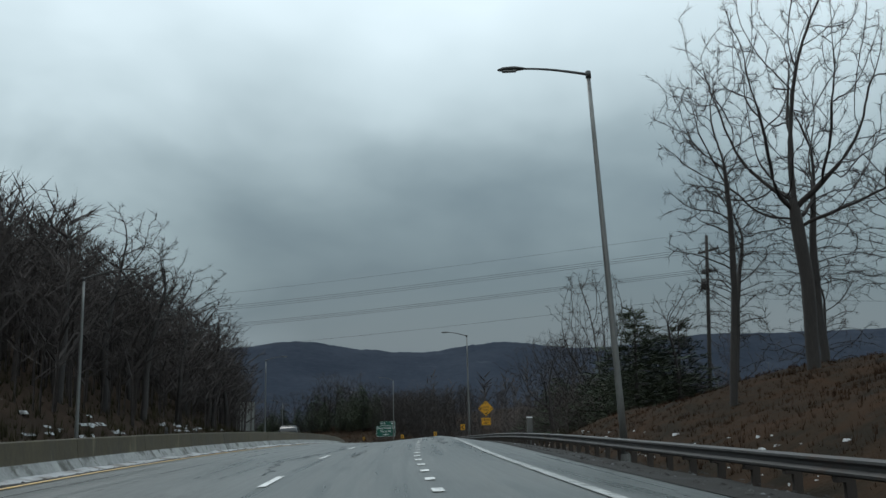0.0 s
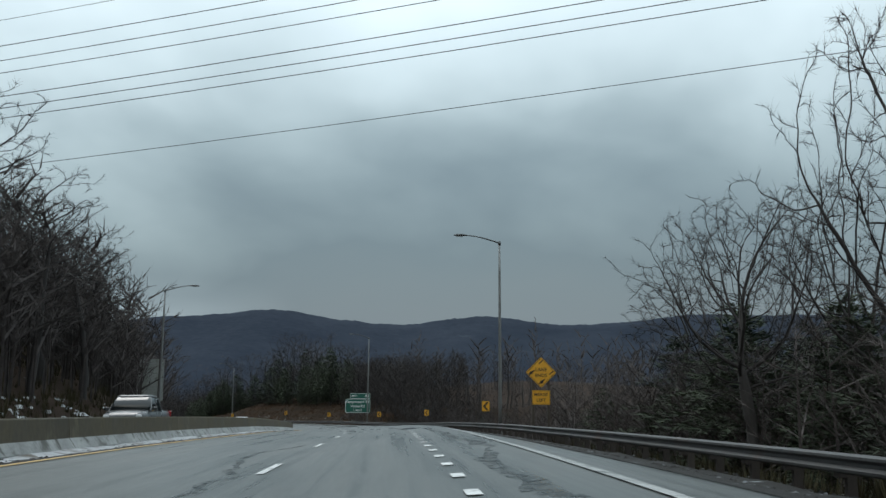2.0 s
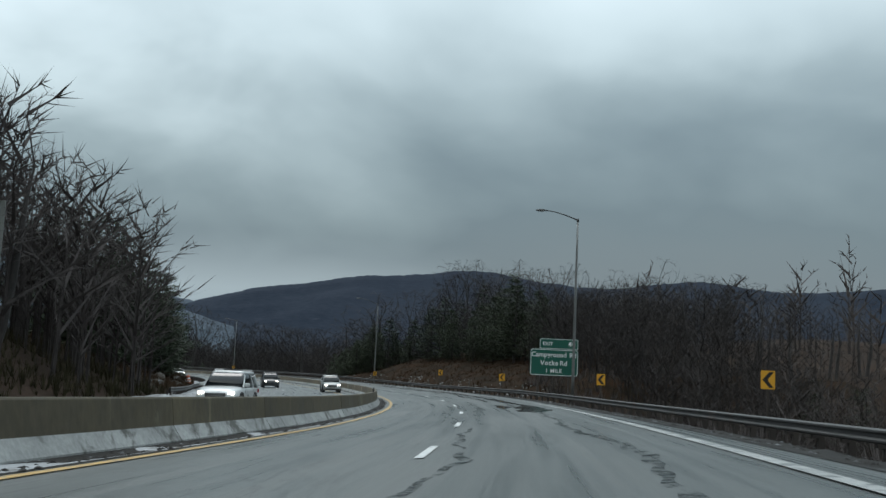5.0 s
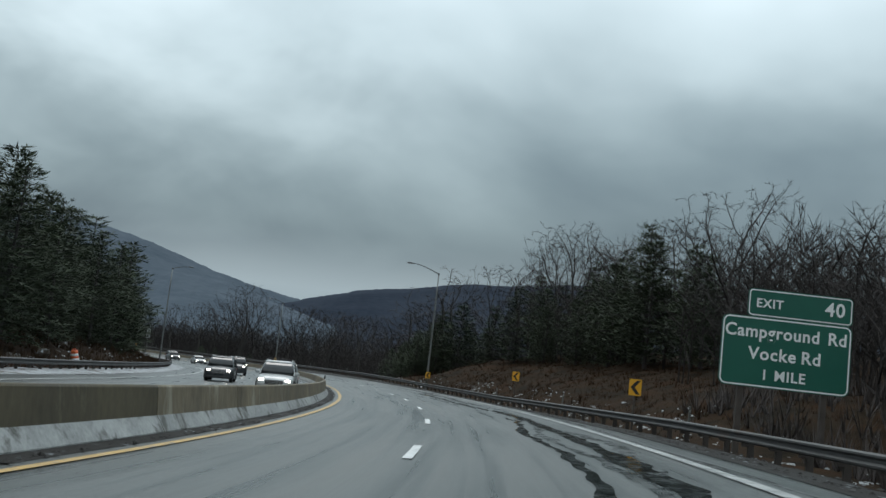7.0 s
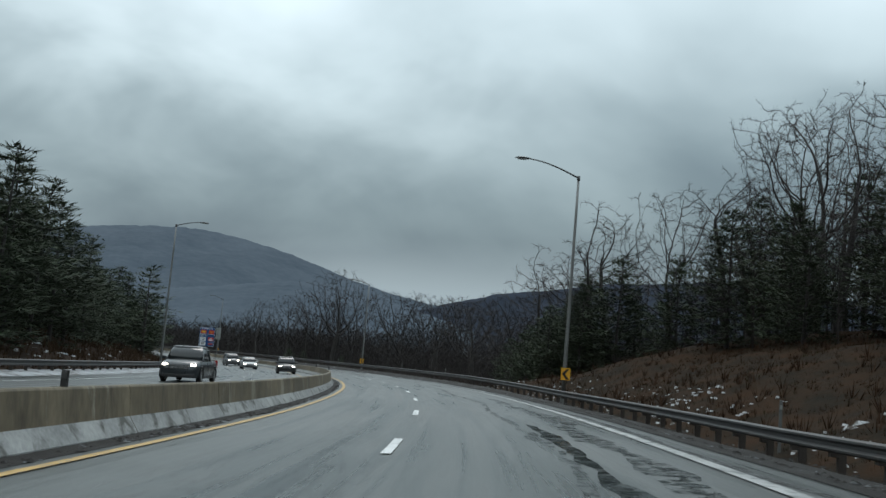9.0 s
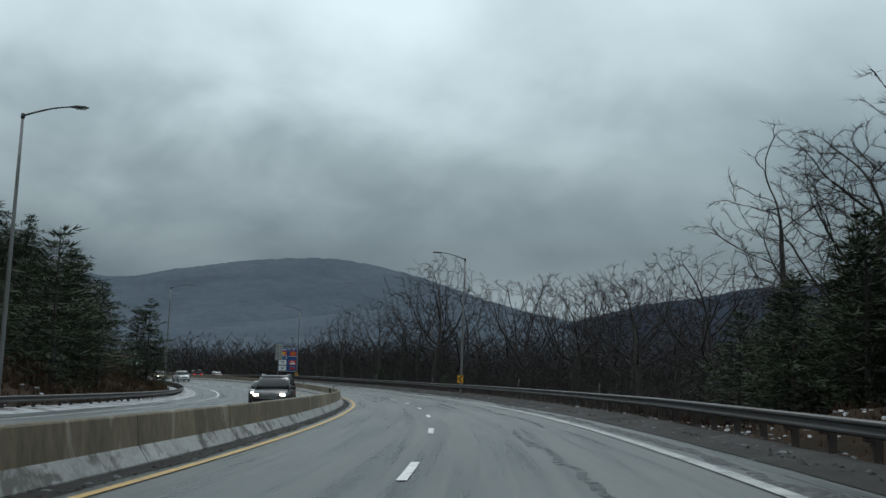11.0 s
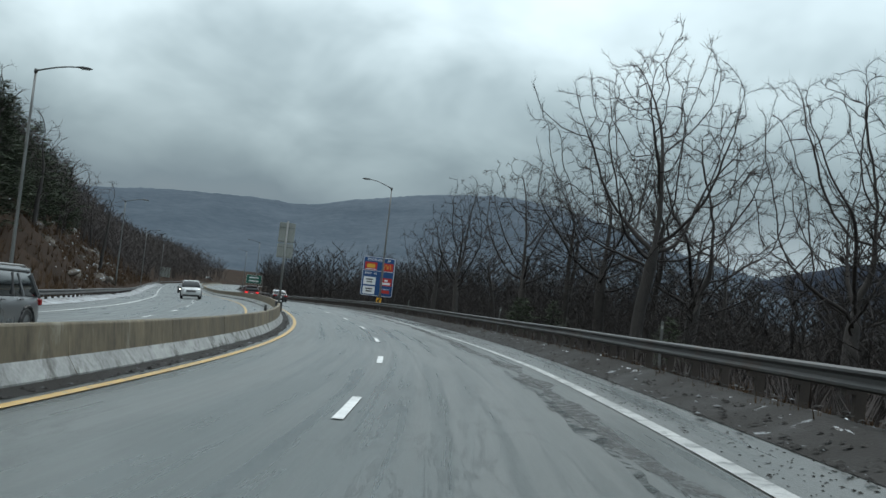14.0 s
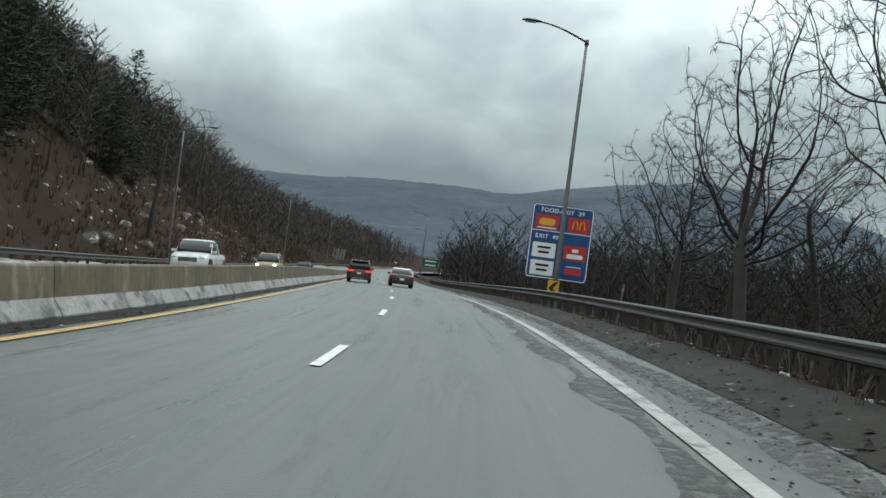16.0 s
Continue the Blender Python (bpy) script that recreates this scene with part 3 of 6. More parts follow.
stripe("edge_line_white", lambda s: lerp(s, WHITE_OFF), .25, -36, 940, EDGE_PAINT, "worn solid white edge line")
stripe("edge_line_yellow", lambda s: lerp(s, YELLOW_OFF), .17, -36, 940, YELLOW_PAINT, "worn solid yellow median line")
stripe("edge_line_inbound", lambda s: lerp(s, FAR_OFF) + 3.6, .15, 60, 800, WHITE_PAINT, "worn white edge line of the oncoming lanes")
stripe("median_line_inbound", lambda s: lerp(s, WALL_OFF) - 1.9, .15, 60, 800, YELLOW_PAINT, "worn yellow line of the oncoming lanes")
for k in range(-6, 60):
    s1 = 56.28 + 12.192 * k
    if s1 > -20:
        stripe("lane_dash", lambda s: -1.32, .15, s1 - 3.05, s1, WHITE_PAINT, "worn white lane dash", 1.525)
for k in range(16, 50):
    s1 = 50 + 12.192 * k * .9
    stripe("lane_dash_inbound", lambda s: (lerp(s, WALL_OFF) - 1.9 + lerp(s, FAR_OFF) + 3.6) / 2, .14, s1, s1 + 3.05, WHITE_PAINT, "worn white lane dash", 1.525)
for k in range(36):
    s1 = 6 + 2.42 * k
    stripe("merge_dash", lambda s: 1.5 + s * .003, .17, s1, s1 + .62, WHITE_PAINT, "short white merge dash", .62)


def smear(name, s0, s1, off, wide, wander, seed, label, material=SEALANT):
    """A dark ragged strip of sealant or standing water."""
    def offs(s):
        c = off + wander * noise.noise((s * .09, seed, 0)) + .25 * wander * noise.noise((s * .7, seed, 4))
        w = wide * max(.22, .6 + .8 * noise.noise((s * .33, seed, 9)) + .35 * noise.noise((s * 1.1, seed, 3))) * min(1, (s - s0) / 2 + .05, (s1 - s) / 2 + .05)
        return (c - w, c - w * .3, c + w * .4, c + w)
    structure(name, grid_mesh(name, np.arange(s0, s1, .4), offs, lambda s, o: np.array([height(s, v) for v in o]) + .005, material), label, "road surface")


smear("sealed_crack", 95, 206, 1.7, .17, .9, 1.0, "dark wet crack along the lane")
smear("sealed_crack", 186, 270, 2.3, .26, .9, 2.0, "dark wet crack along the lane")
smear("sealed_crack", 100, 150, -1.0, .12, .8, 3.0, "dark wet crack along the lane")
smear("wet_patch", 94, 99.5, 1.85, .62, .3, 4.0, "dark wet patch of broken asphalt", WET)
smear("wet_patch", 162, 173, 1.9, .95, .6, 5.0, "dark wet patch of broken asphalt", WET)
smear("wet_patch", 169, 176, .75, .45, .5, 6.0, "dark wet patch of broken asphalt", WET)
smear("wet_seam", 171, 216, 2.1, .34, .5, 16.0, "long dark wet seam beside the edge line", WET)
smear("wet_seam", 182, 208, 1.25, .16, .8, 17.0, "thin dark wet seam along the lane", WET)
smear("wet_seam", 214, 246, 1.45, .22, .5, 18.0, "long dark wet seam along the lane", WET)
smear("wet_patch", 222, 254, 2.2, .34, .6, 7.0, "dark wet patch of broken asphalt")
smear("sealed_crack", 206, 300, 1.1, .14, .7, 8.0, "dark wet crack along the lane")
smear("sealed_crack", 300, 372, 2.0, .16, .5, 9.0, "dark wet crack along the lane")
smear("sealed_crack", 36, 96, 2.6, .22, 1.0, 10.0, "dark wet crack along the lane")
smear("sealed_crack", 20, 80, -1.9, .14, .9, 11.0, "dark wet crack along the lane")
smear("wet_patch", 28, 36, -.3, .22, .4, 12.0, "dark wet patch of broken asphalt")
smear("grit_band", 352, 446, 2.35, .38, .5, 13.0, "band of dark wet grit beside the edge line", GRIT)
smear("grit_band", 396, 470, 3.6, .36, .5, 14.0, "band of dark wet grit beside the edge line", GRIT)
smear("grit_band", 150, 330, 3.75, .3, .6, 15.0, "band of dark wet grit beside the edge line", GRIT)
structure("median_grit", grid_mesh("median_grit", np.arange(-36, 640, .8), lambda s: lerp(s, WALL_OFF) + np.array([.25, .45, np.interp(s, (120, 150), (.98, .66)) + .14 * noise.noise((s * .3, 5.0, 0))]), lambda s, o: np.array([height(s, v) for v in o]) + np.array([.05, .025, .006]), SHOULDER), "strip of dark wet grit at the foot of the median wall", "roadside")


# ---- far ridges ----
def ridge(name, profile, r0, r1, cx, cy, foot, label, seed, material=RIDGE):
    """A wooded ridge round a centre; its profile is (azimuth, elevation) in degrees."""
    az, rad = np.arange(profile[0][0], profile[-1][0], .2), np.linspace(0, 1, 16)
    tops = smooth_curve(profile, az)
    verts = []
    for a, el in zip(az, tops):
        for k in rad:
            r = r0 + (r1 - r0) * k
            top = r1 * math.tan(radians(el)) - 5
            z = foot + (top - foot) * (k ** 1.15) * (1 - .10 * math.sin(k * 9 + a * .9) * (1 - k))
            x, y = cx - r * math.sin(radians(a)), cy + r * math.cos(radians(a))
            z += noise.noise((x * .004, y * .004, seed)) * 26 * k * (1 - k) + noise.noise((x * .03, y * .03, seed)) * 2.4 + noise.noise((x * .13, y * .13, seed)) * 2.0
            verts.append((x, y, z))
        verts.append((cx - r1 * 1.15 * math.sin(radians(a)), cy + r1 * 1.15 * math.cos(radians(a)), foot))
    n = len(rad) + 1
    faces = [(i * n + j + 1, i * n + j, (i + 1) * n + j, (i + 1) * n + j + 1) for i in range(len(az) - 1) for j in range(n - 1)]
    tagged(new(name, mesh_from(name, verts, faces, material, smooth=True)), label, "mountain", kind="structure")


# haze comes from the ridge colours: strong on plateau and spur, weaker on the ridge
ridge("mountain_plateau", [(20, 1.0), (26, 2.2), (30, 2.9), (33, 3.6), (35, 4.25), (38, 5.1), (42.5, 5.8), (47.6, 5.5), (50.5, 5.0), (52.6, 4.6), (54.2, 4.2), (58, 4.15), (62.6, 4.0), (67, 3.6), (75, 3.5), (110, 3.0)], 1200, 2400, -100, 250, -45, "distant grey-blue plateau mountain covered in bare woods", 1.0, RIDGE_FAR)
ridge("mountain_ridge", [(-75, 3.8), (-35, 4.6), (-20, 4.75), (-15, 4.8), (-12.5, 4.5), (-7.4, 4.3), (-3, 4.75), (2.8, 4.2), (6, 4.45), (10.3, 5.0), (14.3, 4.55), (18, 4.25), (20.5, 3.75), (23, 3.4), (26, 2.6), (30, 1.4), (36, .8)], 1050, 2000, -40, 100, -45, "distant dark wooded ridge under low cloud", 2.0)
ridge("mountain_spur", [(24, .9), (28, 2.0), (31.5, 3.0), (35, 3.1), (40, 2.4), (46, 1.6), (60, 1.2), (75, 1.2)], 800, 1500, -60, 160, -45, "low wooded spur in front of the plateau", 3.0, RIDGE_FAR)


# ---- guard rails and median wall ----
def rail_beam(name, off_of, up_of, s0, s1, face, parent, label):
    """A W-shaped steel beam; face is the side that the bulges point to."""
    shape = [(0, .0), (.075, .035), (.08, .075), (.015, .125), (.015, .185), (.08, .235), (.075, .275), (0, .31), (-.012, .31), (-.012, 0)]
    ss = np.arange(s0, s1, 1.9)
    verts, faces, n = [], [], len(shape)
    for s in ss:
        for d, z in shape:
            verts.append(spot(s, off_of(s) + face * d, up_of(s) + .41 + z, False))
    for i in range(len(ss) - 1):
        for j in range(n):
            a, b = i * n + j, i * n + (j + 1) % n
            faces.append((a, b, b + n, a + n))
    ob = part(name, mesh_from(name, verts, faces, STEEL), STEEL, parent, label)
    return ob


def rail_post_mesh():
    bm = box((.16, .10, .95), (0, 0, .02), .006)
    box((.16, .16, .34), (-.15, 0, .50), .008, None, bm)
    me = bpy.data.meshes.new("post")
    bm.to_mesh(me)
    bm.free()
    me.materials.append(POST_STEEL)
    return me


POST = rail_post_mesh()
POST_FAR = POST.copy()
POST_FAR.transform(Matrix.Rotation(math.pi, 4, "Z"))


def guard_rail(name, off_knots, up_knots, s0, s1, posts_to, face, label):
    rail = thing(name, label, "guard rail", kind="structure")
    rail_beam("beam", lambda s: lerp(s, off_knots), lambda s: lerp(s, up_knots), s0, s1, face, rail, "long weathered steel W-beam")
    back = face * -.24
    for s in np.arange(s0 + .6, posts_to, 1.905):
        p = new("post", POST if face < 0 else POST_FAR)
        # the blocks of the post meet the back of the beam
        p.matrix_basis = stand(s, lerp(s, off_knots) + back, lerp(s, up_knots) + random.uniform(-.02, .02), 0, False) @ pose(0, 0, 0, random.uniform(-2, 2), random.uniform(-2, 2), 0)
        p.parent = rail
    return rail


guard_rail("guard_rail_right", RAIL_OFF, RAIL_UP, -30, 900, 520, -1, "long weathered steel guard rail on rusty posts")
guard_rail("guard_rail_left", FAR_OFF, FAR_UP, 190, 820, 500, 1, "long weathered steel guard rail beyond the oncoming lanes")


def median_wall():
    wall = thing("median_wall", "long stained concrete median wall with a pale salt-bleached foot", "barrier", kind="structure")
    shape = [(.30, -.15), (.30, .08), (.13, .33), (.075, .80), (.055, .83), (-.055, .83), (-.075, .80), (-.13, .33), (-.30, .08), (-.30, -.15)]
    rng = random.Random(4)
    s = -36.0
    while s < 760:
        length = 6.1 if s < 420 else 24.4
        ss = np.linspace(s + .012, s + length - .012, 5)
        verts, faces, slots, n = [], [], [], len(shape)
        lean = rng.uniform(-.006, .006)
        for v in ss:
            for d, z in shape:
                wob = .012 * noise.noise((v * 1.3, z * 5, d * 9))
                verts.append(spot(v, lerp(v, WALL_OFF) + d + lean * z + wob, lerp(v, WALL_UP) + z, False))
        for i in range(len(ss) - 1):
            for j in range(n - 1):
                a = i * n + j
                faces.append((a, a + n, a + n + 1, a + 1))
                slots.append(1 if j < 2 or j > 6 else 0)
        faces += [tuple(range(n)), tuple(range(len(verts) - 1, len(verts) - n - 1, -1))]
        slots += [0, 0]
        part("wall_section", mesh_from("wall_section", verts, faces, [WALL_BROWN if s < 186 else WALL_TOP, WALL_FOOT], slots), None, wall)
        s += length


median_wall()
for s, lean in ((178, 3), (236, -4), (296, 2), (318, 5), (352, -3), (384, 2), (34, 6)):
    d = thing("wall_marker", "small dark reflector marker on the median wall", "marker", stand(s, lerp(s, WALL_OFF), lerp(s, WALL_UP) + .825, lean, False), "wall markers")
    part("body", box((.10, .05, .24), (0, 0, .12), .01), BLACK_TRIM, d)
    part("reflector", box((.08, .012, .10), (0, -.03, .17), .004), DARK_METAL, d)


# ---- lamps ----
def street_lamp(tall, reach=1.0, rise=1.0):
    lamp = thing("street_lamp", "tall galvanised street lamp with a curved arm", "street lamp", group="street lamps")
    base = box((.46, .46, .07), (0, 0, .0), .01)
    tube([(0, 0, .02), (0, 0, .3)], [.17, .15], 12, base)
    part("base", base, POLE_METAL, lamp)
    part("pole", tube([(0, 0, .03 + (tall - .03) * k / 6) for k in range(7)], [.118 - .052 * k / 6 for k in range(7)], 12), POLE_METAL, lamp, smooth=True)
    part("collar", tube([(0, 0, tall - .16), (0, 0, tall + .07)], [.095, .09], 12), DARK_METAL, lamp, smooth=True)
    arm = [(-2.15 * reach * k / 8, 0, tall - .04 + .52 * rise * math.sin(k / 8 * 1.45)) for k in range(9)]
    part("arm", tube(arm, [.05 - .016 * k / 8 for k in range(9)], 8), DARK_METAL, lamp, smooth=True)
    z = arm[-1][2]
    x = 2.15 - 2.15 * reach
    head = tube([(x - 2.05, 0, z), (x - 2.2, 0, z + .02), (x - 2.45, 0, z + .035), (x - 2.8, 0, z + .02), (x - 2.98, 0, z - .01)], [.05, .10, .155, .14, .05], 10)
    bmesh.ops.transform(head, matrix=Matrix.Translation((0, 0, z)) @ Matrix.Diagonal((1, 1, .5, 1)) @ Matrix.Translation((0, 0, -z)), verts=head.verts)
    part("lamp_head", head, DARK_METAL, lamp, smooth=True)
    part("lens", box((.46, .2, .04), (x - 2.6, 0, z - .06), .015), LENS, lamp)
    return lamp


def put_lamp(s, off, top, side, lean=0.0, reach=1.0, rise=1.0):
    foot = on_land(s, off)
    h = math.degrees(heading(s))
    ref = float(np.interp(s, _S, _Z))
    lamp = street_lamp(top + ref - foot.z, reach, rise)
    lamp.matrix_basis = pose(foot.x, foot.y, foot.z, 0, lean, h + (0 if side > 0 else 180))


for s, off, top, lean, reach, rise in ((29.2, 8.0, 12.2, -2.8, 1.0, .6), (108.8, 8.37, 12.0, -.4, 1.0, .9), (190, 7.92, 13.1, 0, 1.05, 1.1), (274.2, 7.15, 12.6, 0, 1.32, 1.6), (357, 5.9, 12.75, 0, 1.02, 1.0), (436.4, 5.75, 12.25, 0, 1.0, 1.2), (576, 6.1, 12.4, 0, 1.0, 1.0), (660, 6.1, 12.4, 0, 1.0, 1.0)):
    put_lamp(s, off, top, 1, lean, reach, rise)
for s, off, top in ((54, -17.6, 9.6), (135.1, -17.3, 12.0), (315.6, -20.5, 12.95), (401.7, -20.6, 12.2), (479, -20.6, 11.2), (570, -19.7, 11.8), (655, -19.7, 12)):
    put_lamp(s, off, top, -1)


# ---- signs ----
def sign_post(name, x, y, z0, z1, w, parent, material, square=True):
    bm = box((w, w, z1 - z0), (x, y, (z0 + z1) / 2), w * .08) if square else tube([(x, y, z0), (x, y, z1)], w / 2, 8)
    return part(name, bm, material, parent)


def chevron_sign(s, off, up, own_post):
    foot = on_land(s, off)
    ref = float(np.interp(s, _S, _Z))
    z = ref + up - foot.z
    sign = thing("chevron_sign", "yellow curve sign with black chevron" + (" on a thin post" if own_post else " strapped to a lamp pole"), "road sign", pose(foot.x, foot.y, foot.z, 0, 0, math.degrees(heading(s - 25))), "chevron signs")
    part("panel", plate(.50, .66, .035, .006, (0, 0, z)), SIGN_YELLOW, sign)
    arrow = flat_shape([(-.20, 0), (.05, .28), (.205, .28), (-.02, 0), (.205, -.28), (.05, -.28)], .004)
    bmesh.ops.translate(arrow, vec=(0, -.006, z), verts=arrow.verts)
    part("chevron", arrow, SIGN_BLACK, sign)
    if own_post:
        sign_post("post", 0, .04, -.2, z + .3, .06, sign, POST_STEEL)
    else:
        part("bracket", box((.10, .10, .5), (0, .056, z), .01), POLE_METAL, sign)


for s, off, up, own in ((112.3, 7.95, 1.6, 1), (158.4, 9.6, 1.78, 1), (180.1, 7.5, 1.75, 1), (211.6, 7.2, 1.76, 1), (240.1, 7.6, 2.08, 1), (273.7, 7.1, 1.62, 0), (356.6, 5.75, 1.8, 0), (435.95, 5.6, 1.22, 0)):
    chevron_sign(s, off, up, own)


def lane_ends_sign():
    s, off = 101, 9.4
    foot = on_land(s, off)
    z0 = float(np.interp(s, _S, _Z)) - foot.z
    sign = thing("lane_ends_sign", "yellow diamond lane-ends sign over a merge plaque on dark posts", "road sign", pose(foot.x, foot.y, foot.z, 0, 0, math.degrees(heading(s)) - 3))
    for x in (-.42, .42):
        sign_post("post", x, .08, -.4, z0 + 3.1, .12, sign, WOOD_POST)
    zc, half = z0 + 3.27, .85
    diamond = plate(half * 1.414, half * 1.414, .07, .006)
    bmesh.ops.transform(diamond, matrix=Matrix.Translation((0, 0, zc)) @ Matrix.Rotation(radians(45), 4, "Y"), verts=diamond.verts)
    part("diamond_panel", diamond, SIGN_YELLOW, sign)
    rim = bmesh.new()
    for a in range(4):
        m = Matrix.Translation((0, -.005, zc)) @ Matrix.Rotation(radians(45 + 90 * a), 4, "Y") @ Matrix.Translation((0, 0, .555))
        box((1.07, .006, .022), (0, 0, 0), 0, m, rim)
    part("border", rim, SIGN_BLACK, sign)
    words("lettering", "LANE", .25, SIGN_BLACK, sign, 0, -.012, zc + .15, 1.1)
    words("lettering", "ENDS", .25, SIGN_BLACK, sign, 0, -.012, zc - .17, 1.1)
    for x, z, tail in ((-.52, zc - .03, False), (.06, zc - .52, True), (-.04, zc + .52, None), (.54, zc - .07, None)):
        bar = flat_shape([(.16, .13), (.13, .17), (-.1, -.02), (-.06, -.07)] if tail is None else [(.17, .12), (.12, .18), (-.03, .06), (-.06, .12), (-.19, -.12), (.08, -.06), (.03, -.01)], .004)
        bmesh.ops.translate(bar, vec=(x, -.01, z), verts=bar.verts)
        part("arrow", bar, SIGN_BLACK, sign)
    part("plaque", plate(1.0, .78, .05, .006, (0, 0, z0 + 1.9)), SIGN_YELLOW, sign, "yellow merge plaque")
    words("lettering", "MERGE", .23, SIGN_BLACK, sign, 0, -.012, z0 + 2.06, 1.1)
    words("lettering", "LEFT", .23, SIGN_BLACK, sign, 0, -.012, z0 + 1.75, 1.1)
    edge = bmesh.new()
    for x, z, w, h in ((0, .36, .93, .018), (0, -.36, .93, .018), (.47, 0, .018, .70), (-.47, 0, .018, .70)):
        box((w, .006, h), (x, -.004, z0 + 1.9 + z), 0, None, edge)
    part("border", edge, SIGN_BLACK, sign)


lane_ends_sign()


def frame_of(w, h, r, centre, thick=.03):
    """A thin raised border round a panel."""
    bm = bmesh.new()
    rings = []
    for ww, hh, y in ((w, h, -.006), (w - 2 * thick, h - 2 * thick, -.006)):
        ring = []
        rr = r if ww == w else max(.01, r - thick)
        for cx, cz, a0 in ((ww / 2 - rr, hh / 2 - rr, 0), (-ww / 2 + rr, hh / 2 - rr, 90), (-ww / 2 + rr, -hh / 2 + rr, 180), (ww / 2 - rr, -hh / 2 + rr, 270)):
            for k in range(5):
                a = radians(a0 + 22.5 * k)
                ring.append(bm.verts.new((centre[0] + cx + rr * math.cos(a), centre[1] + y, centre[2] + cz + rr * math.sin(a))))
        rings.append(ring)
    n = len(rings[0])
    for i in range(n):
        bm.faces.new((rings[0][i], rings[0][(i + 1) % n], rings[1][(i + 1) % n], rings[1][i]))
    return bm


def exit_sign():
    s, mid = 203.7, 9.9
    foot = on_land(s, mid)
    z0 = float(np.interp(s, _S, _Z)) - foot.z
    sign = thing("exit_sign", "large green motorway exit sign with white lettering on steel posts", "road sign", pose(foot.x, foot.y, foot.z, 0, 0, math.degrees(heading(s)) - 1))
    for x in (-1.35, 1.35):
        sign_post("post", x, .14, -1.0, z0 + 4.2, .18, sign, POST_STEEL)
    zc = z0 + 3.18
    main = part("panel", plate(4.2, 2.26, .22, .03, (0, 0, zc)), SIGN_GREEN, sign)
    part("border", frame_of(4.14, 2.2, .2, (0, 0, zc), .045), SIGN_WHITE, sign)
    tab_z = zc + 1.13 + .46
    part("exit_tab", plate(3.4, .90, .14, .03, (.38, 0, tab_z)), SIGN_GREEN, sign, "green exit-number tab")
    part("border", frame_of(3.34, .84, .12, (.38, 0, tab_z), .035), SIGN_WHITE, sign)
    words("lettering", "EXIT", .40, SIGN_WHITE, sign, -.62, -.014, tab_z - .02, 1.1)
    words("lettering", "40", .62, SIGN_WHITE, sign, 1.5, -.014, tab_z, 1.1)
    words("lettering", "Campground", .56, SIGN_WHITE, sign, -.47, -.014, zc + .64, 1.08, wide=.97)
    words("lettering", "Rd", .56, SIGN_WHITE, sign, 1.63, -.014, zc + .64, 1.08, wide=.97)
    words("lettering", "Vocke", .56, SIGN_WHITE, sign, -.43, -.014, zc - .06, 1.1)
    words("lettering", "Rd", .56, SIGN_WHITE, sign, .82, -.014, zc - .06, 1.1)
    words("lettering", "1", .46, SIGN_WHITE, sign, -.64, -.014, zc - .72)
    words("lettering", "MILE", .46, SIGN_WHITE, sign, .18, -.014, zc - .72, 1.12)


exit_sign()


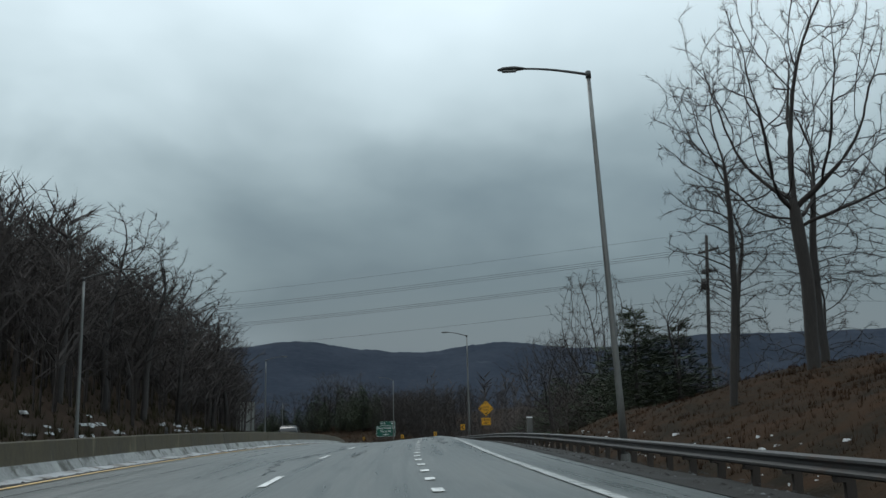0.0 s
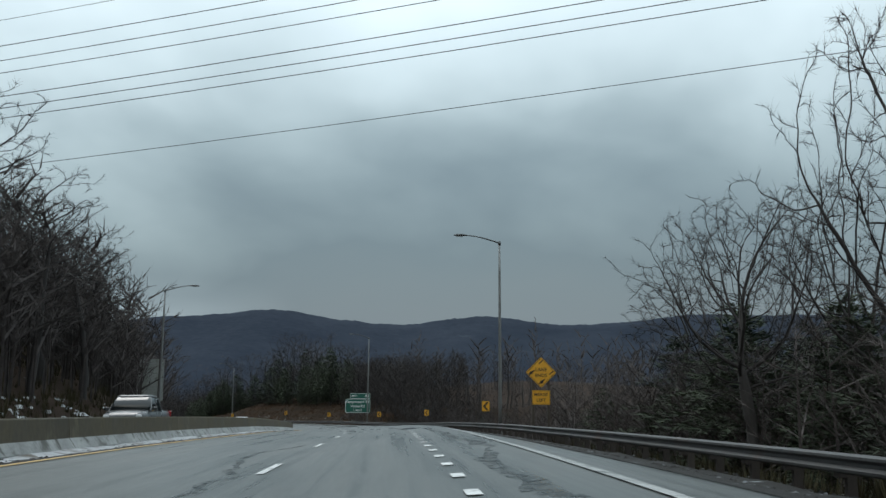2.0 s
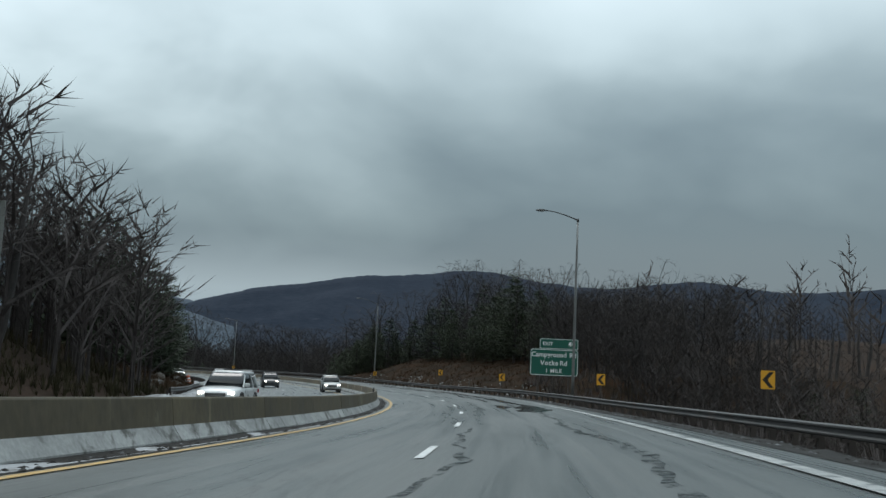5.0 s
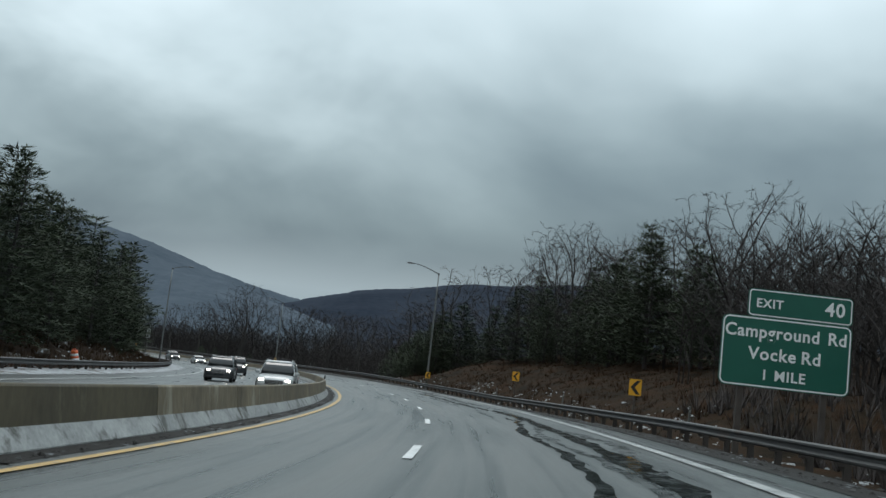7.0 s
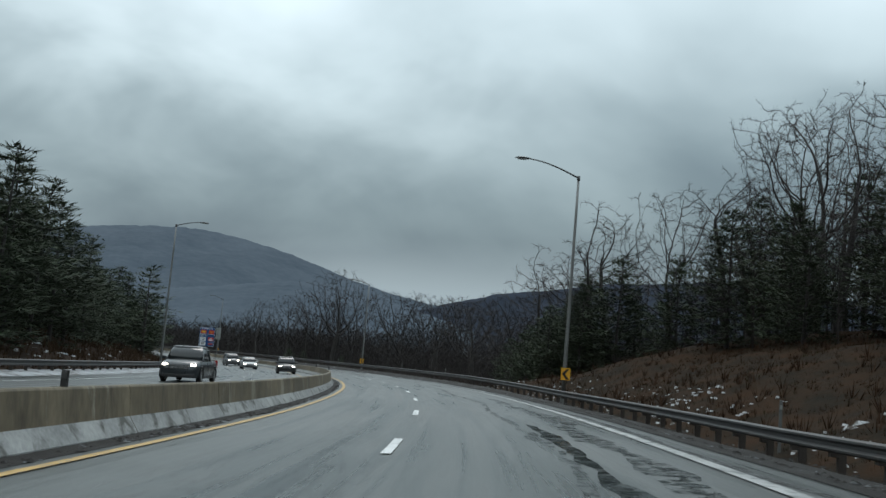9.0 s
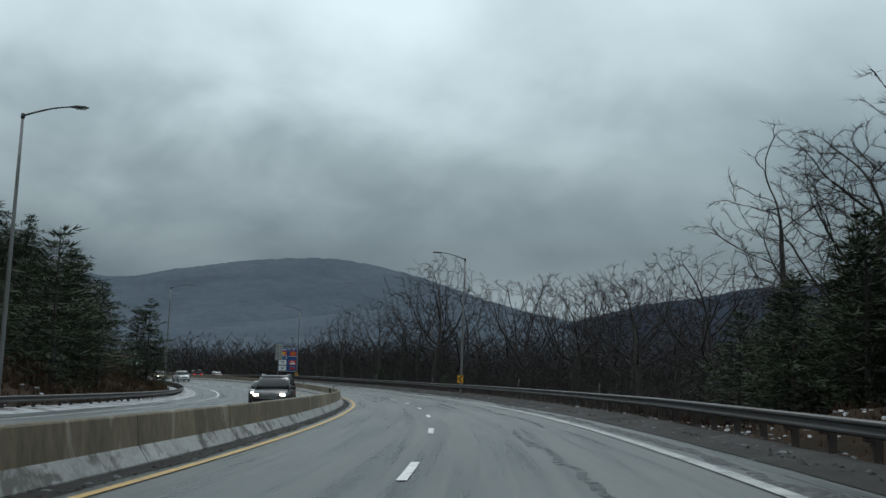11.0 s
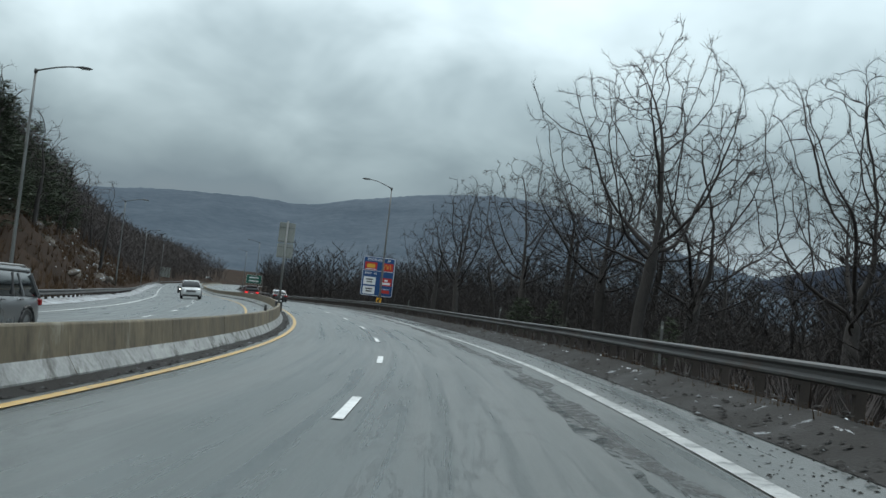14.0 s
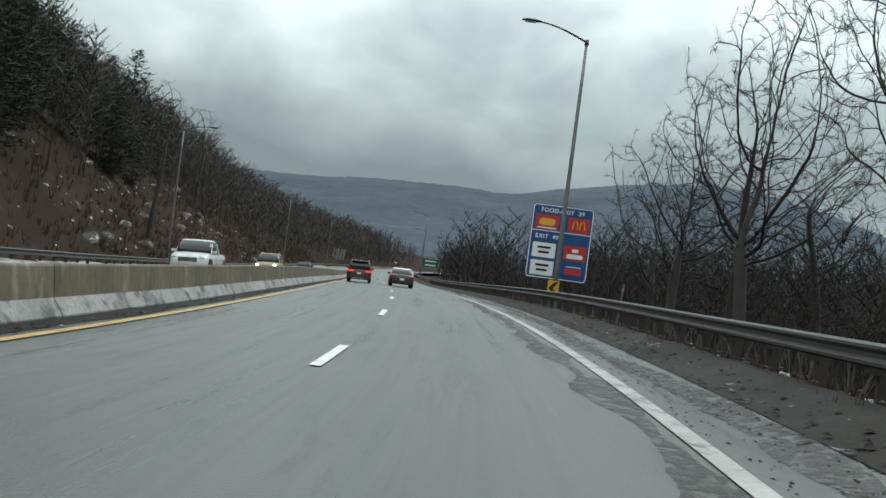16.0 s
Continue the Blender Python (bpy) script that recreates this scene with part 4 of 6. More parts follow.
def food_sign():
    s, mid = 449.5, 8.1
    foot = on_land(s, mid)
    z0 = float(np.interp(s, _S, _Z)) - foot.z
    sign = thing("services_sign", "tall blue roadside services sign with coloured logo panels", "road sign", pose(foot.x, foot.y, foot.z, 0, 0, math.degrees(heading(s)) - 4))
    for x in (-1.2, 1.2):
        sign_post("post", x, .12, -1.5, z0 + 5.6, .15, sign, POST_STEEL)
    w, h, zc = 3.6, 4.35, z0 + 3.95
    part("panel", plate(w, h, .2, .03, (0, 0, zc)), SIGN_BLUE, sign)
    part("border", frame_of(w - .06, h - .06, .18, (0, 0, zc), .05), SIGN_WHITE, sign)
    part("divider", box((w - .1, .012, .05), (0, -.008, zc + .62), .002), SIGN_WHITE, sign)
    part("divider", box((.04, .012, 2.75), (.15, -.008, zc - .77), .002), SIGN_BLUE, sign)
    words("lettering", "FOOD-EXIT", .34, SIGN_WHITE, sign, -.35, -.014, zc + 1.82, 1.12)
    words("lettering", "39", .34, SIGN_WHITE, sign, 1.06, -.014, zc + 1.82, 1.12)
    words("lettering", "EXIT", .34, SIGN_WHITE, sign, -1.1, -.014, zc + .28, 1.12)
    words("lettering", "40", .34, SIGN_WHITE, sign, -.3, -.014, zc + .28, 1.12)
    for x, z, ww, hh, back in ((-.88, 1.12, 1.35, .86, SIGN_RED), (.98, 1.12, 1.25, .86, SIGN_RED), (-.88, -.52, 1.35, .86, SIGN_WHITE), (-.88, -1.56, 1.35, .86, SIGN_WHITE), (.95, -.52, 1.3, .86, SIGN_RED), (.95, -1.56, 1.3, .86, SIGN_BLUE)):
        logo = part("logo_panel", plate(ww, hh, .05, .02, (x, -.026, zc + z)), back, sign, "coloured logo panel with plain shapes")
        if back is SIGN_WHITE:
            for k, v in enumerate((.16, -.12)):
                part("logo_mark", plate(.8 - .15 * k, .13, .06, .01, (x, -.04, zc + z + v)), SIGN_BLACK, logo)
        elif back is SIGN_BLUE:
            part("logo_mark", plate(1.0, .34, .08, .01, (x, -.04, zc + z - .04)), SIGN_RED, logo)
            part("logo_mark", box((.9, .01, .05), (x, -.04, zc + z + .24), .004), SIGN_WHITE, logo)
        elif x < 0:
            part("logo_mark", plate(.95, .42, .2, .01, (x, -.04, zc + z + .02)), SIGN_GOLD, logo)
            part("logo_mark", box((1.1, .01, .07), (x, -.04, zc + z - .33), .004), SIGN_WHITE, logo)
        elif z > 0:
            for v in (-.2, .2):
                part("logo_mark", tube([(x + v - .16, -.045, zc + z - .22), (x + v - .09, -.045, zc + z + .18), (x + v, -.045, zc + z + .27), (x + v + .09, -.045, zc + z + .18), (x + v + .16, -.045, zc + z - .22)], .035, 6), SIGN_GOLD, logo)
        else:
            part("logo_mark", plate(.95, .26, .08, .01, (x, -.04, zc + z - .18)), SIGN_WHITE, logo)
            part("logo_mark", plate(.4, .2, .09, .01, (x, -.04, zc + z + .16)), SIGN_WHITE, logo)


food_sign()


def back_sign_wall():
    """The backs of two stacked signs on a pole that stands on the median wall."""
    s = 403.5
    up = lerp(s, WALL_UP)
    sign = thing("sign_back", "bare aluminium backs of two stacked signs on one pole", "road sign", stand(s, lerp(s, WALL_OFF), up, 4, False))
    part("saddle", box((.42, .34, .62), (0, 0, .62), .02), DARK_METAL, sign, "dark steel saddle over the wall")
    part("pole", tube([(0, 0, .5), (0, 0, 5.75)], .065, 10), POLE_METAL, sign, smooth=True)
    for z, h, w in ((5.05, 1.22, .95), (3.97, .86, .95)):
        panel = part("panel", plate(w, h, .06, .006, (0, .08, z)), SIGN_GREY, sign)
        part("brace", box((w - .05, .03, .05), (0, .055, z - h * .42), .004), POLE_METAL, panel)
        part("brace", box((w - .05, .03, .05), (0, .055, z + h * .25), .004), POLE_METAL, panel)


back_sign_wall()


def back_sign_large(s, off, z0, w, h):
    foot = on_land(s, off)
    ref = float(np.interp(s, _S, _Z))
    sign = thing("sign_back", "bare ribbed aluminium back of a large sign on two posts", "road sign", pose(foot.x, foot.y, foot.z, 0, 0, math.degrees(heading(s)) + 3))
    low = ref + z0 - foot.z
    for x in (-w * .32, w * .32):
        sign_post("post", x, -.08, -1.5, low + h, .14, sign, POST_STEEL)
    n = max(3, int(h / .31))
    for k in range(n):
        part("panel", box((w, .03, h / n - .012), (0, 0, low + h * (k + .5) / n), .006), SIGN_GREY, sign)


back_sign_large(161.5, -21.7, 2.95, 2.9, 4.7)
back_sign_large(700, -22.5, 1.0, 4.0, 3.6)


def small_panel_sign(s, off, up, w, h, material, label, turn=0):
    foot = on_land(s, off)
    ref = float(np.interp(s, _S, _Z))
    z = ref + up - foot.z
    sign = thing("guide_sign", label, "road sign", pose(foot.x, foot.y, foot.z, 0, 0, math.degrees(heading(s)) + turn))
    for x in (-w * .3, w * .3):
        sign_post("post", x, .07, -.8, z, .10, sign, POST_STEEL)
    part("panel", plate(w, h, .1, .02, (0, 0, z)), material, sign)
    part("border", frame_of(w - .08, h - .08, .08, (0, -.002, z), .05), SIGN_WHITE, sign)
    for k in (-.2, .2):
        part("text_bar", box((w * .62, .012, h * .13), (0, -.012, z + h * k), .004), SIGN_WHITE, sign, "unreadable line of white lettering")


small_panel_sign(640, 9.0, 3.6, 4.6, 2.6, SIGN_GREEN, "far green guide sign with white lettering")


# ---- roadside poles, wires, small things ----
def utility_pole():
    s, off = 64.7, 21.6
    foot = on_land(s, off)
    tall = 13.9 + float(np.interp(s, _S, _Z)) - foot.z
    pole = thing("utility_pole", "dark timber utility pole with crossarms and insulators", "utility pole", pose(foot.x, foot.y, foot.z, 1.2, 2.0, 18))
    part("pole", tube([(0, 0, -.5 + (tall + .5) * k / 5) for k in range(6)], [.17 - .06 * k / 5 for k in range(6)], 10), POLE_WOOD, pole, smooth=True)
    for z, w in ((tall - 1.1, 1.3), (tall - 2.6, .9)):
        arm = part("crossarm", box((.12, w * 2, .13), (.12, 0, z), .01), POLE_WOOD, pole)
        for y in (-w + .1, -.35, .35, w - .1):
            part("insulator", tube([(.12, y, z + .06), (.12, y, z + .12), (.12, y, z + .2), (.12, y, z + .24)], [.03, .055, .05, .02], 8), DARK_METAL, arm)
    part("transformer", tube([(-.3, 0, tall - 3.9), (-.3, 0, tall - 3.85), (-.3, 0, tall - 3.15), (-.3, 0, tall - 3.1)], [.12, .2, .2, .12], 12), DARK_METAL, pole, "grey transformer can", True)
    return Vector((foot.x, foot.y, foot.z + tall))


pole_top = utility_pole()
far_top = Vector((-92, 99, 13.0))
for drop, dx, r in ((-.2, 0, .008), (1.0, -.9, .012), (1.05, .1, .012), (1.1, 1.0, .012), (2.5, -.8, .012), (2.55, .1, .012), (2.6, .9, .012), (4.4, 0, .009)):
    a, b = pole_top + Vector((-.3 * dx, dx, -drop)), far_top + Vector((-.3 * dx, dx, -drop))
    out = a + (a - b).normalized() * 60 + Vector((0, 0, -1.5))
    pts = [out.lerp(a, k / 10) - Vector((0, 0, 1.2 * math.sin(math.pi * k / 10))) for k in range(10)] + [a.lerp(b, k / 28) - Vector((0, 0, 2.2 * math.sin(math.pi * k / 28))) for k in range(29)]
    bm = tube(pts, r, 5)
    me = bpy.data.meshes.new("overhead_wire")
    bm.to_mesh(me)
    bm.free()
    me.materials.append(BLACK_TRIM)
    tagged(new("overhead_wire", me), "thin dark overhead wire strung across the road", "wire", "overhead wires")


def utility_box(s, off, w, h):
    foot = on_land(s, off)
    ob = thing("marker_post", "weathered concrete marker post with a cap of snow", "marker post", pose(foot.x, foot.y, foot.z, 0, 0, 8))
    part("body", box((w, w, h + .6), (0, 0, h / 2 - .3), .02), WEATHERED, ob)
    part("snow_cap", box((w + .03, w + .03, .07), (0, 0, h + .025), .03), SNOW_CAP, ob)


utility_box(56.9, 8.25, .30, 1.7)
for s, off, tall in ((207, 8.0, .95), (228, 7.9, 1.0), (246, 7.6, 1.0), (318, 7.2, 1.1), (338, 6.6, 1.2), (372, 6.4, 1.2), (398, 6.3, 1.3), (426, 6.2, 1.2), (409, -21.5, 1.2), (462, -21.2, 1.2)):
    foot = on_land(s, off)
    d = thing("delineator_post", "thin pale delineator post behind the guard rail", "marker post", pose(foot.x, foot.y, foot.z, random.uniform(-3, 3), random.uniform(-4, 4), math.degrees(heading(s))), "delineator posts")
    part("post", box((.075, .03, tall + .5), (0, 0, tall / 2 + .0), .006), WEATHERED, d)
    part("reflector", box((.06, .012, .10), (0, -.022, tall + .08), .004), SIGN_GREY, d)


def traffic_barrel(s, off):
    p = on_land(s, off)
    ob = thing("traffic_barrel", "tilted orange and white plastic traffic barrel", "traffic barrel", pose(p.x, p.y, p.z + .02, 5, -9, 20))
    part("foot", tube([(0, 0, 0), (0, 0, .08)], [.36, .34], 16), RUBBER, ob)
    levels = [(.08, .29, 0), (.30, .28, 1), (.46, .265, 0), (.62, .25, 1), (.78, .235, 0), (1.0, .21, 0)]
    for (z0, r0, m), (z1, r1, _) in zip(levels[:-1], levels[1:]):
        part("band", tube([(0, 0, z0), (0, 0, z1)], [r0 + .004 * m, r1 + .004 * m], 18), SIGN_WHITE if m else ORANGE, ob, "white reflective band" if m else "", True)
    part("handle", tube([(-.12, 0, 1.0), (-.1, 0, 1.1), (.1, 0, 1.1), (.12, 0, 1.0)], .02, 6), ORANGE, ob)


traffic_barrel(240, -22.4)


# ---- trees ----
def grow(seed, tall, width, fork, buds, clumps, twigs, low=.2, peak=.6, lean=0.0, stem=None, fine=.018, girth=.0155, lift=.12):
    """A bare tree whose limbs reach for clumps of buds in a lumpy crown of a given height and width: lists for the trunk and for the crown."""
    rng = random.Random(seed)
    gen = np.random.default_rng(seed)
    # buds: clumps in an egg-shaped crown
    centres = []
    while len(centres) < clumps:
        u, a = rng.uniform(low, .97), rng.uniform(0, 6.283)
        half = 1.0 - ((u - peak) / ((1.02 - peak) if u > peak else (peak - low + .08))) ** 2
        if half <= 0:
            continue
        r = width / 2 * math.sqrt(half) * rng.uniform(.25, 1.0) ** .55
        centres.append((r * math.cos(a) + lean * u * tall, r * math.sin(a), u * tall))
    centres = np.array(centres)
    bud = centres[gen.integers(clumps, size=buds)] + gen.normal(0, 1, (buds, 3)) * (width * .085, width * .085, tall * .042)
    bud[:, 2] = np.clip(bud[:, 2], tall * low * .8, tall)
    step = tall * fine
    # stem
    pos, parent, way = [np.array((0.0, 0.0, -.8))], [-1], np.array((lean, rng.gauss(0, .04), 1.0))
    while pos[-1][2] < tall * (stem or fork):
        way = way + np.array((rng.gauss(0, .04), rng.gauss(0, .04), .09))
        way /= np.linalg.norm(way)
        parent.append(len(pos) - 1)
        pos.append(pos[-1] + way * step * 1.4)
    trunk_nodes = len(pos)
    start = next(i for i, q in enumerate(pos) if q[2] > tall * fork * .8)
    near = np.full(buds, 1e9)
    owner = np.zeros(buds, int)

    def update(lo):
        for i in range(lo, len(pos)):
            d = np.linalg.norm(bud - pos[i], axis=1)
            closer = d < near
            near[closer], owner[closer] = d[closer], i

    update(start)
    alive = np.ones(buds, bool)
    tries, held = np.zeros(buds, int), owner.copy()
    for _ in range(120):
        if not alive.any():
            break
        pull = {}
        for i, j in zip(owner[alive], np.flatnonzero(alive)):
            d = bud[j] - pos[i]
            pull[i] = pull.get(i, 0) + d / (np.linalg.norm(d) + 1e-6)
        lo = len(pos)
        for i, d in pull.items():
            back = pos[i] - pos[parent[i]]
            d = d / (np.linalg.norm(d) + 1e-6) + .6 * back / (np.linalg.norm(back) + 1e-6) + gen.normal(0, .13, 3) + (0, 0, lift)
            parent.append(i)
            pos.append(pos[i] + d / np.linalg.norm(d) * step)
        update(lo)
        tries = np.where(owner == held, tries + 1, 0)
        held = owner.copy()
        alive &= (near > step * 1.5) & (tries < 3)
        if len(pos) > 4 * buds:
            break
    n = len(pos)
    kids = [[] for _ in range(n)]
    for i in range(1, n):
        kids[parent[i]].append(i)
    tips = np.zeros(n)
    for i in range(n - 1, -1, -1):
        tips[i] = max(1, sum(tips[k] for k in kids[i]))
    thin, thick = .0115, tall * girth
    power = math.log(thick / thin) / math.log(max(tips[0], 3))
    rad = thin * tips ** power
    store = {"trunk": ([], []), "crown": ([], [])}

    def pipe(where, chain, sides):
        V, F = store[where]
        first, m = len(V), len(chain)
        for q, i in enumerate(chain):
            p = Vector(pos[i])
            d = (Vector(pos[chain[min(q + 1, m - 1)]]) - Vector(pos[chain[max(q - 1, 0)]])).normalized()
            a = d.orthogonal().normalized()
            b = d.cross(a)
            r = rad[i] if q else min(rad[i], rad[chain[1]] * 1.1)
            for k in range(sides):
                t = 6.2832 * k / sides
                V.append(p + (a * math.cos(t) + b * math.sin(t)) * r)
        for q in range(m - 1):
            for k in range(sides):
                u, v = first + q * sides + k, first + q * sides + (k + 1) % sides
                F.append((u, v, v + sides, u + sides))

    todo = [0]
    while todo:
        i = todo.pop()
        chain = [i] if parent[i] < 0 else [parent[i], i]
        while kids[i]:
            big = max(kids[i], key=lambda k: tips[k])
            todo.extend(k for k in kids[i] if k != big)
            chain.append(big)
            i = big
        r = rad[chain[1]] if len(chain) > 1 else 0
        pipe("trunk" if chain[0] == 0 else "crown", chain, 9 if chain[0] == 0 else (6 if r > .07 else (4 if r > .03 else 3)))
    V, F = store["crown"]
    for i in range(trunk_nodes, n):
        if tips[i] > 6:
            continue
        d = Vector(pos[i] - pos[parent[i]]).normalized()
        for _ in range(twigs if tips[i] < 3 else max(1, twigs - 2)):
            w = (d + Vector((rng.gauss(0, .5), rng.gauss(0, .5), rng.gauss(.2, .45)))).normalized()
            a = w.orthogonal().normalized() * .0105
            b = w.cross(a)
            p = Vector(pos[i]).lerp(Vector(pos[parent[i]]), rng.random())
            k = len(V)
            V.extend((p + a, p - a * .5 + b * .87, p - a * .5 - b * .87, p + w * step * rng.uniform(1.0, 2.2)))
            F.extend(((k, k + 1, k + 3), (k + 1, k + 2, k + 3), (k + 2, k, k + 3)))
    return store


def bare_tree(label, crown, *shape, **more):
    store = grow(*shape, **more)
    tree = thing("bare_tree", label, "tree", group="bare trees")
    part("trunk", mesh_from("trunk", *store["trunk"], BARK, smooth=True), None, tree)
    part("crown", mesh_from("crown", *store["crown"], crown, smooth=True), None, tree, "leafless crown of fine twigs")
    return tree


def pine_lists(seed, tall, wide, whorls, sprays, bare=.12, size=1.0):
    """Needle sprays and limbs of a ragged pine: flat layered branches of uneven length, with gaps."""
    rng = random.Random(seed)
    V, F, TV, TF = [], [], [], []

    def spray(c, way, size):
        flat = way.cross(Vector((0, 0, 1))).normalized()
        for _ in range(6):
            d = (way * rng.uniform(.3, 1) + flat * rng.gauss(0, .75) + Vector((0, 0, rng.gauss(.12, .33)))).normalized()
            w = d.cross(Vector((rng.gauss(0, .6), rng.gauss(0, .6), 1))).normalized() * size * .10
            o = c + Vector((rng.gauss(0, .22), rng.gauss(0, .22), rng.gauss(0, .10))) * size
            k = len(V)
            V.extend((o - w, o + w, o + d * size))
            F.append((k, k + 1, k + 2))

    for k in range(whorls):
        u = bare + (1 - bare) * k / whorls + rng.gauss(0, .008)
        full = min(1.0, (1 - u) * 1.55 + .06) * min(1.0, .62 + 1.6 * (u - bare))
        n = rng.randint(4, 6)
        for j in range(n):
            a = 6.2832 * j / n + k * 1.3 + rng.gauss(0, .35)
            length = wide * full * rng.choice((.5, .75, .9, 1.0, 1.18)) * rng.uniform(.85, 1.1) + .15
            way = Vector((math.cos(a), math.sin(a), rng.uniform(-.16, .10) + .5 * u * u))
            droop = rng.uniform(.0, .12) * length
            root = Vector((0, 0, tall * u))
            m = len(TV)
            tip = root + way * length
            o = Vector((0, 0, .03))
            TV.extend((root + o, root - o + Vector((.025, 0, 0)), tip))
            TF.append((m, m + 1, m + 2))
            count = max(2, int(sprays * length / wide))
            for q in range(count):
                f = .22 + .80 * (q + rng.random()) / count
                c = root + way * length * f - Vector((0, 0, droop * f * f + rng.gauss(0, .16)))
                side = way.cross(Vector((0, 0, 1))) * rng.gauss(0, .15) * length * (1.1 - .6 * f)
                spray(c + side, way, rng.uniform(.32, .62) * (.5 + .11 * wide) * size)
    return V, F, TV, TF


def pine_tree(seed, tall, wide, whorls, sprays, label, bare=.12, size=1.0):
    V, F, TV, TF = pine_lists(seed, tall, wide, whorls, sprays, bare, size)
    tree = thing("pine_tree", label, "tree", group="pine trees")
    bm = tube([(0, 0, -.6 + (tall + .3) * k / 5) for k in range(6)], [tall * .013 * (1 - .93 * k / 5) + .01 for k in range(6)], 7)
    me = bpy.data.meshes.new("trunk")
    bm.to_mesh(me)
    bm.free()
    me.materials.append(BARK)
    part("trunk", me, None, tree)
    n = len(V)
    part("crown", mesh_from("crown", V + TV, F + [tuple(i + n for i in f) for f in TF], [NEEDLE, BARK], [0] * len(F) + [1] * len(TF)), None, tree, "dark green needle crown with gaps")
    return tree


OAKS = [bare_tree("large leafless oak with spreading crooked limbs", TWIG_DARK, 11 + k, 19, (14, 13, 12.5)[k], (.40, .34, .43)[k], 860, 80, 4, .36, .68, girth=.021) for k in range(3)]
SLIMS = [bare_tree("slender leafless tree with upright twigs", TWIG_DARK, 31 + k, 16, (7, 7.5, 6, 8)[k], (.28, .24, .34, .28)[k], 420, 44, 4, .27, .55, stem=.7, lift=.34) for k in range(4)]
PINES = [pine_tree(51 + k, 13, (3.0, 3.5, 2.7)[k], 26, 14, "dark evergreen pine with ragged branches", (.06, .12, .05)[k], 1.15) for k in range(3)]
THIN = [bare_tree("thin leafless woodland tree", TWIG, 71 + k, 16, (6, 7, 5.5)[k], (.28, .22, .36)[k], 190, 26, 3, .24, .55, stem=.68, fine=.024, lift=.3) for k in range(3)]
FIRS = [pine_tree(81 + k, 13, (2.9, 3.4)[k], 18, 9, "dark evergreen woodland pine", .05, 1.5) for k in range(2)]
originals = OAKS + SLIMS + PINES + THIN + FIRS
used = set()


def plant(kind, s, off, scale=1.0, turn=None, wide=1.0):
    """Sets a tree of a kind on the ground; the first of each kind is the original itself."""
    base = random.choice(kind) if isinstance(kind, list) else kind
    p = on_land(s, off, -.25 if abs(off) > 40 else -.1)
    m = pose(p.x, p.y, p.z, random.uniform(-2, 2), random.uniform(-2, 2), random.uniform(0, 360) if turn is None else turn)
    grow_by = Matrix.Diagonal((scale * wide, scale * wide, scale, 1))
    if base.name not in used:
        used.add(base.name)
        base.matrix_basis = m @ grow_by
        return base
    copy = copy_thing(base, m)
    copy.matrix_basis = m @ grow_by
    return copy


random.seed(5)
# the bank at the start, right
for kind, s, off, k, w in ((SLIMS[0], 34.3, 13.1, .78, .75), (OAKS[0], 38.5, 18, .93, .75), (SLIMS[2], 43, 20.5, .85, 1.0), (SLIMS[1], 47, 17.5, .7, .9), (SLIMS[1], 60, 18.4, .6, .9), (OAKS[1], 85.4, 20, .78, .8), (OAKS[1], 77, 16.3, .86, .75), (SLIMS[3], 66, 19.5, .62, 1.0), (OAKS[0], 82, 13.6, .56, .9), (OAKS[2], 30, 27, .9, 1), (SLIMS[2], 46, 26, .8, 1),
                           (SLIMS[3], 62, 29, .8, 1), (SLIMS[0], 70, 26, .75, 1), (OAKS[2], 92, 17.5, .72, .9), (SLIMS[2], 94, 24, .8, 1.2), (SLIMS[3], 99, 16, .66, 1.2), (OAKS[0], 104, 33, .7, 1), (SLIMS[0], 25, 21, .9, 1)):
    plant(kind, s, off, k, wide=w)
for s, off, k in ((78, 15.5, .5), (82, 17.5, .62), (86, 15, .58), (90, 17, .6), (94, 15, .55), (98, 18, .6), (84, 21, .7), (76, 19, .62), (70, 17, .42), (103, 13.5, .34), (66, 20, .5), (91, 20, .66), (59.5, 15.4, .62), (64, 17.5, .6), (68, 15.5, .5), (62.5, 19, .66), (72, 14.6, .5), (74, 18, .62)):
    plant(PINES, s, off, k, wide=1.75)
# the hollow to the right of the first bend
for _ in range(24):
    plant(THIN, random.uniform(108, 205), random.uniform(17, 62), random.uniform(.38, .55), wide=1.3)
for _ in range(12):
    plant(FIRS, random.uniform(120, 200), random.uniform(26, 60), random.uniform(.45, .6), wide=1.4)
# the second bank, right
for kind, s, off, k, w in ((OAKS[1], 227.8, 17.8, .60, 1.1), (OAKS[2], 221, 24, .52, 1.2), (OAKS[0], 216, 31, .52, 1.2), (SLIMS[1], 214, 20, .55, 1.4), (SLIMS[2], 209, 24, .55, 1.4), (SLIMS[0], 206, 19, .5, 1.4),
                           (OAKS[0], 284, 26.5, .86, .9), (OAKS[2], 279, 23, .74, .9), (SLIMS[3], 272, 25, .8, 1.3), (SLIMS[1], 288, 22, .8, 1.3), (OAKS[1], 296, 21, .8, .9), (SLIMS[0], 302, 19, .95, 1.3), (SLIMS[2], 309, 18, .95, 1.3),
                           (SLIMS[1], 263, 23, .72, 1.3), (OAKS[2], 252, 24, .66, 1), (SLIMS[3], 243, 21, .7, 1.3), (SLIMS[0], 294, 27, .9, 1.3), (SLIMS[2], 277, 30, .9, 1.3), (OAKS[0], 314, 18, .72, 1), (SLIMS[3], 309, 15.6, .78, 1.2)):
    plant(kind, s, off, k, wide=w)
for _ in range(16):
    plant(THIN, random.uniform(203, 225), random.uniform(17, 50), random.uniform(.45, .62), wide=1.4)
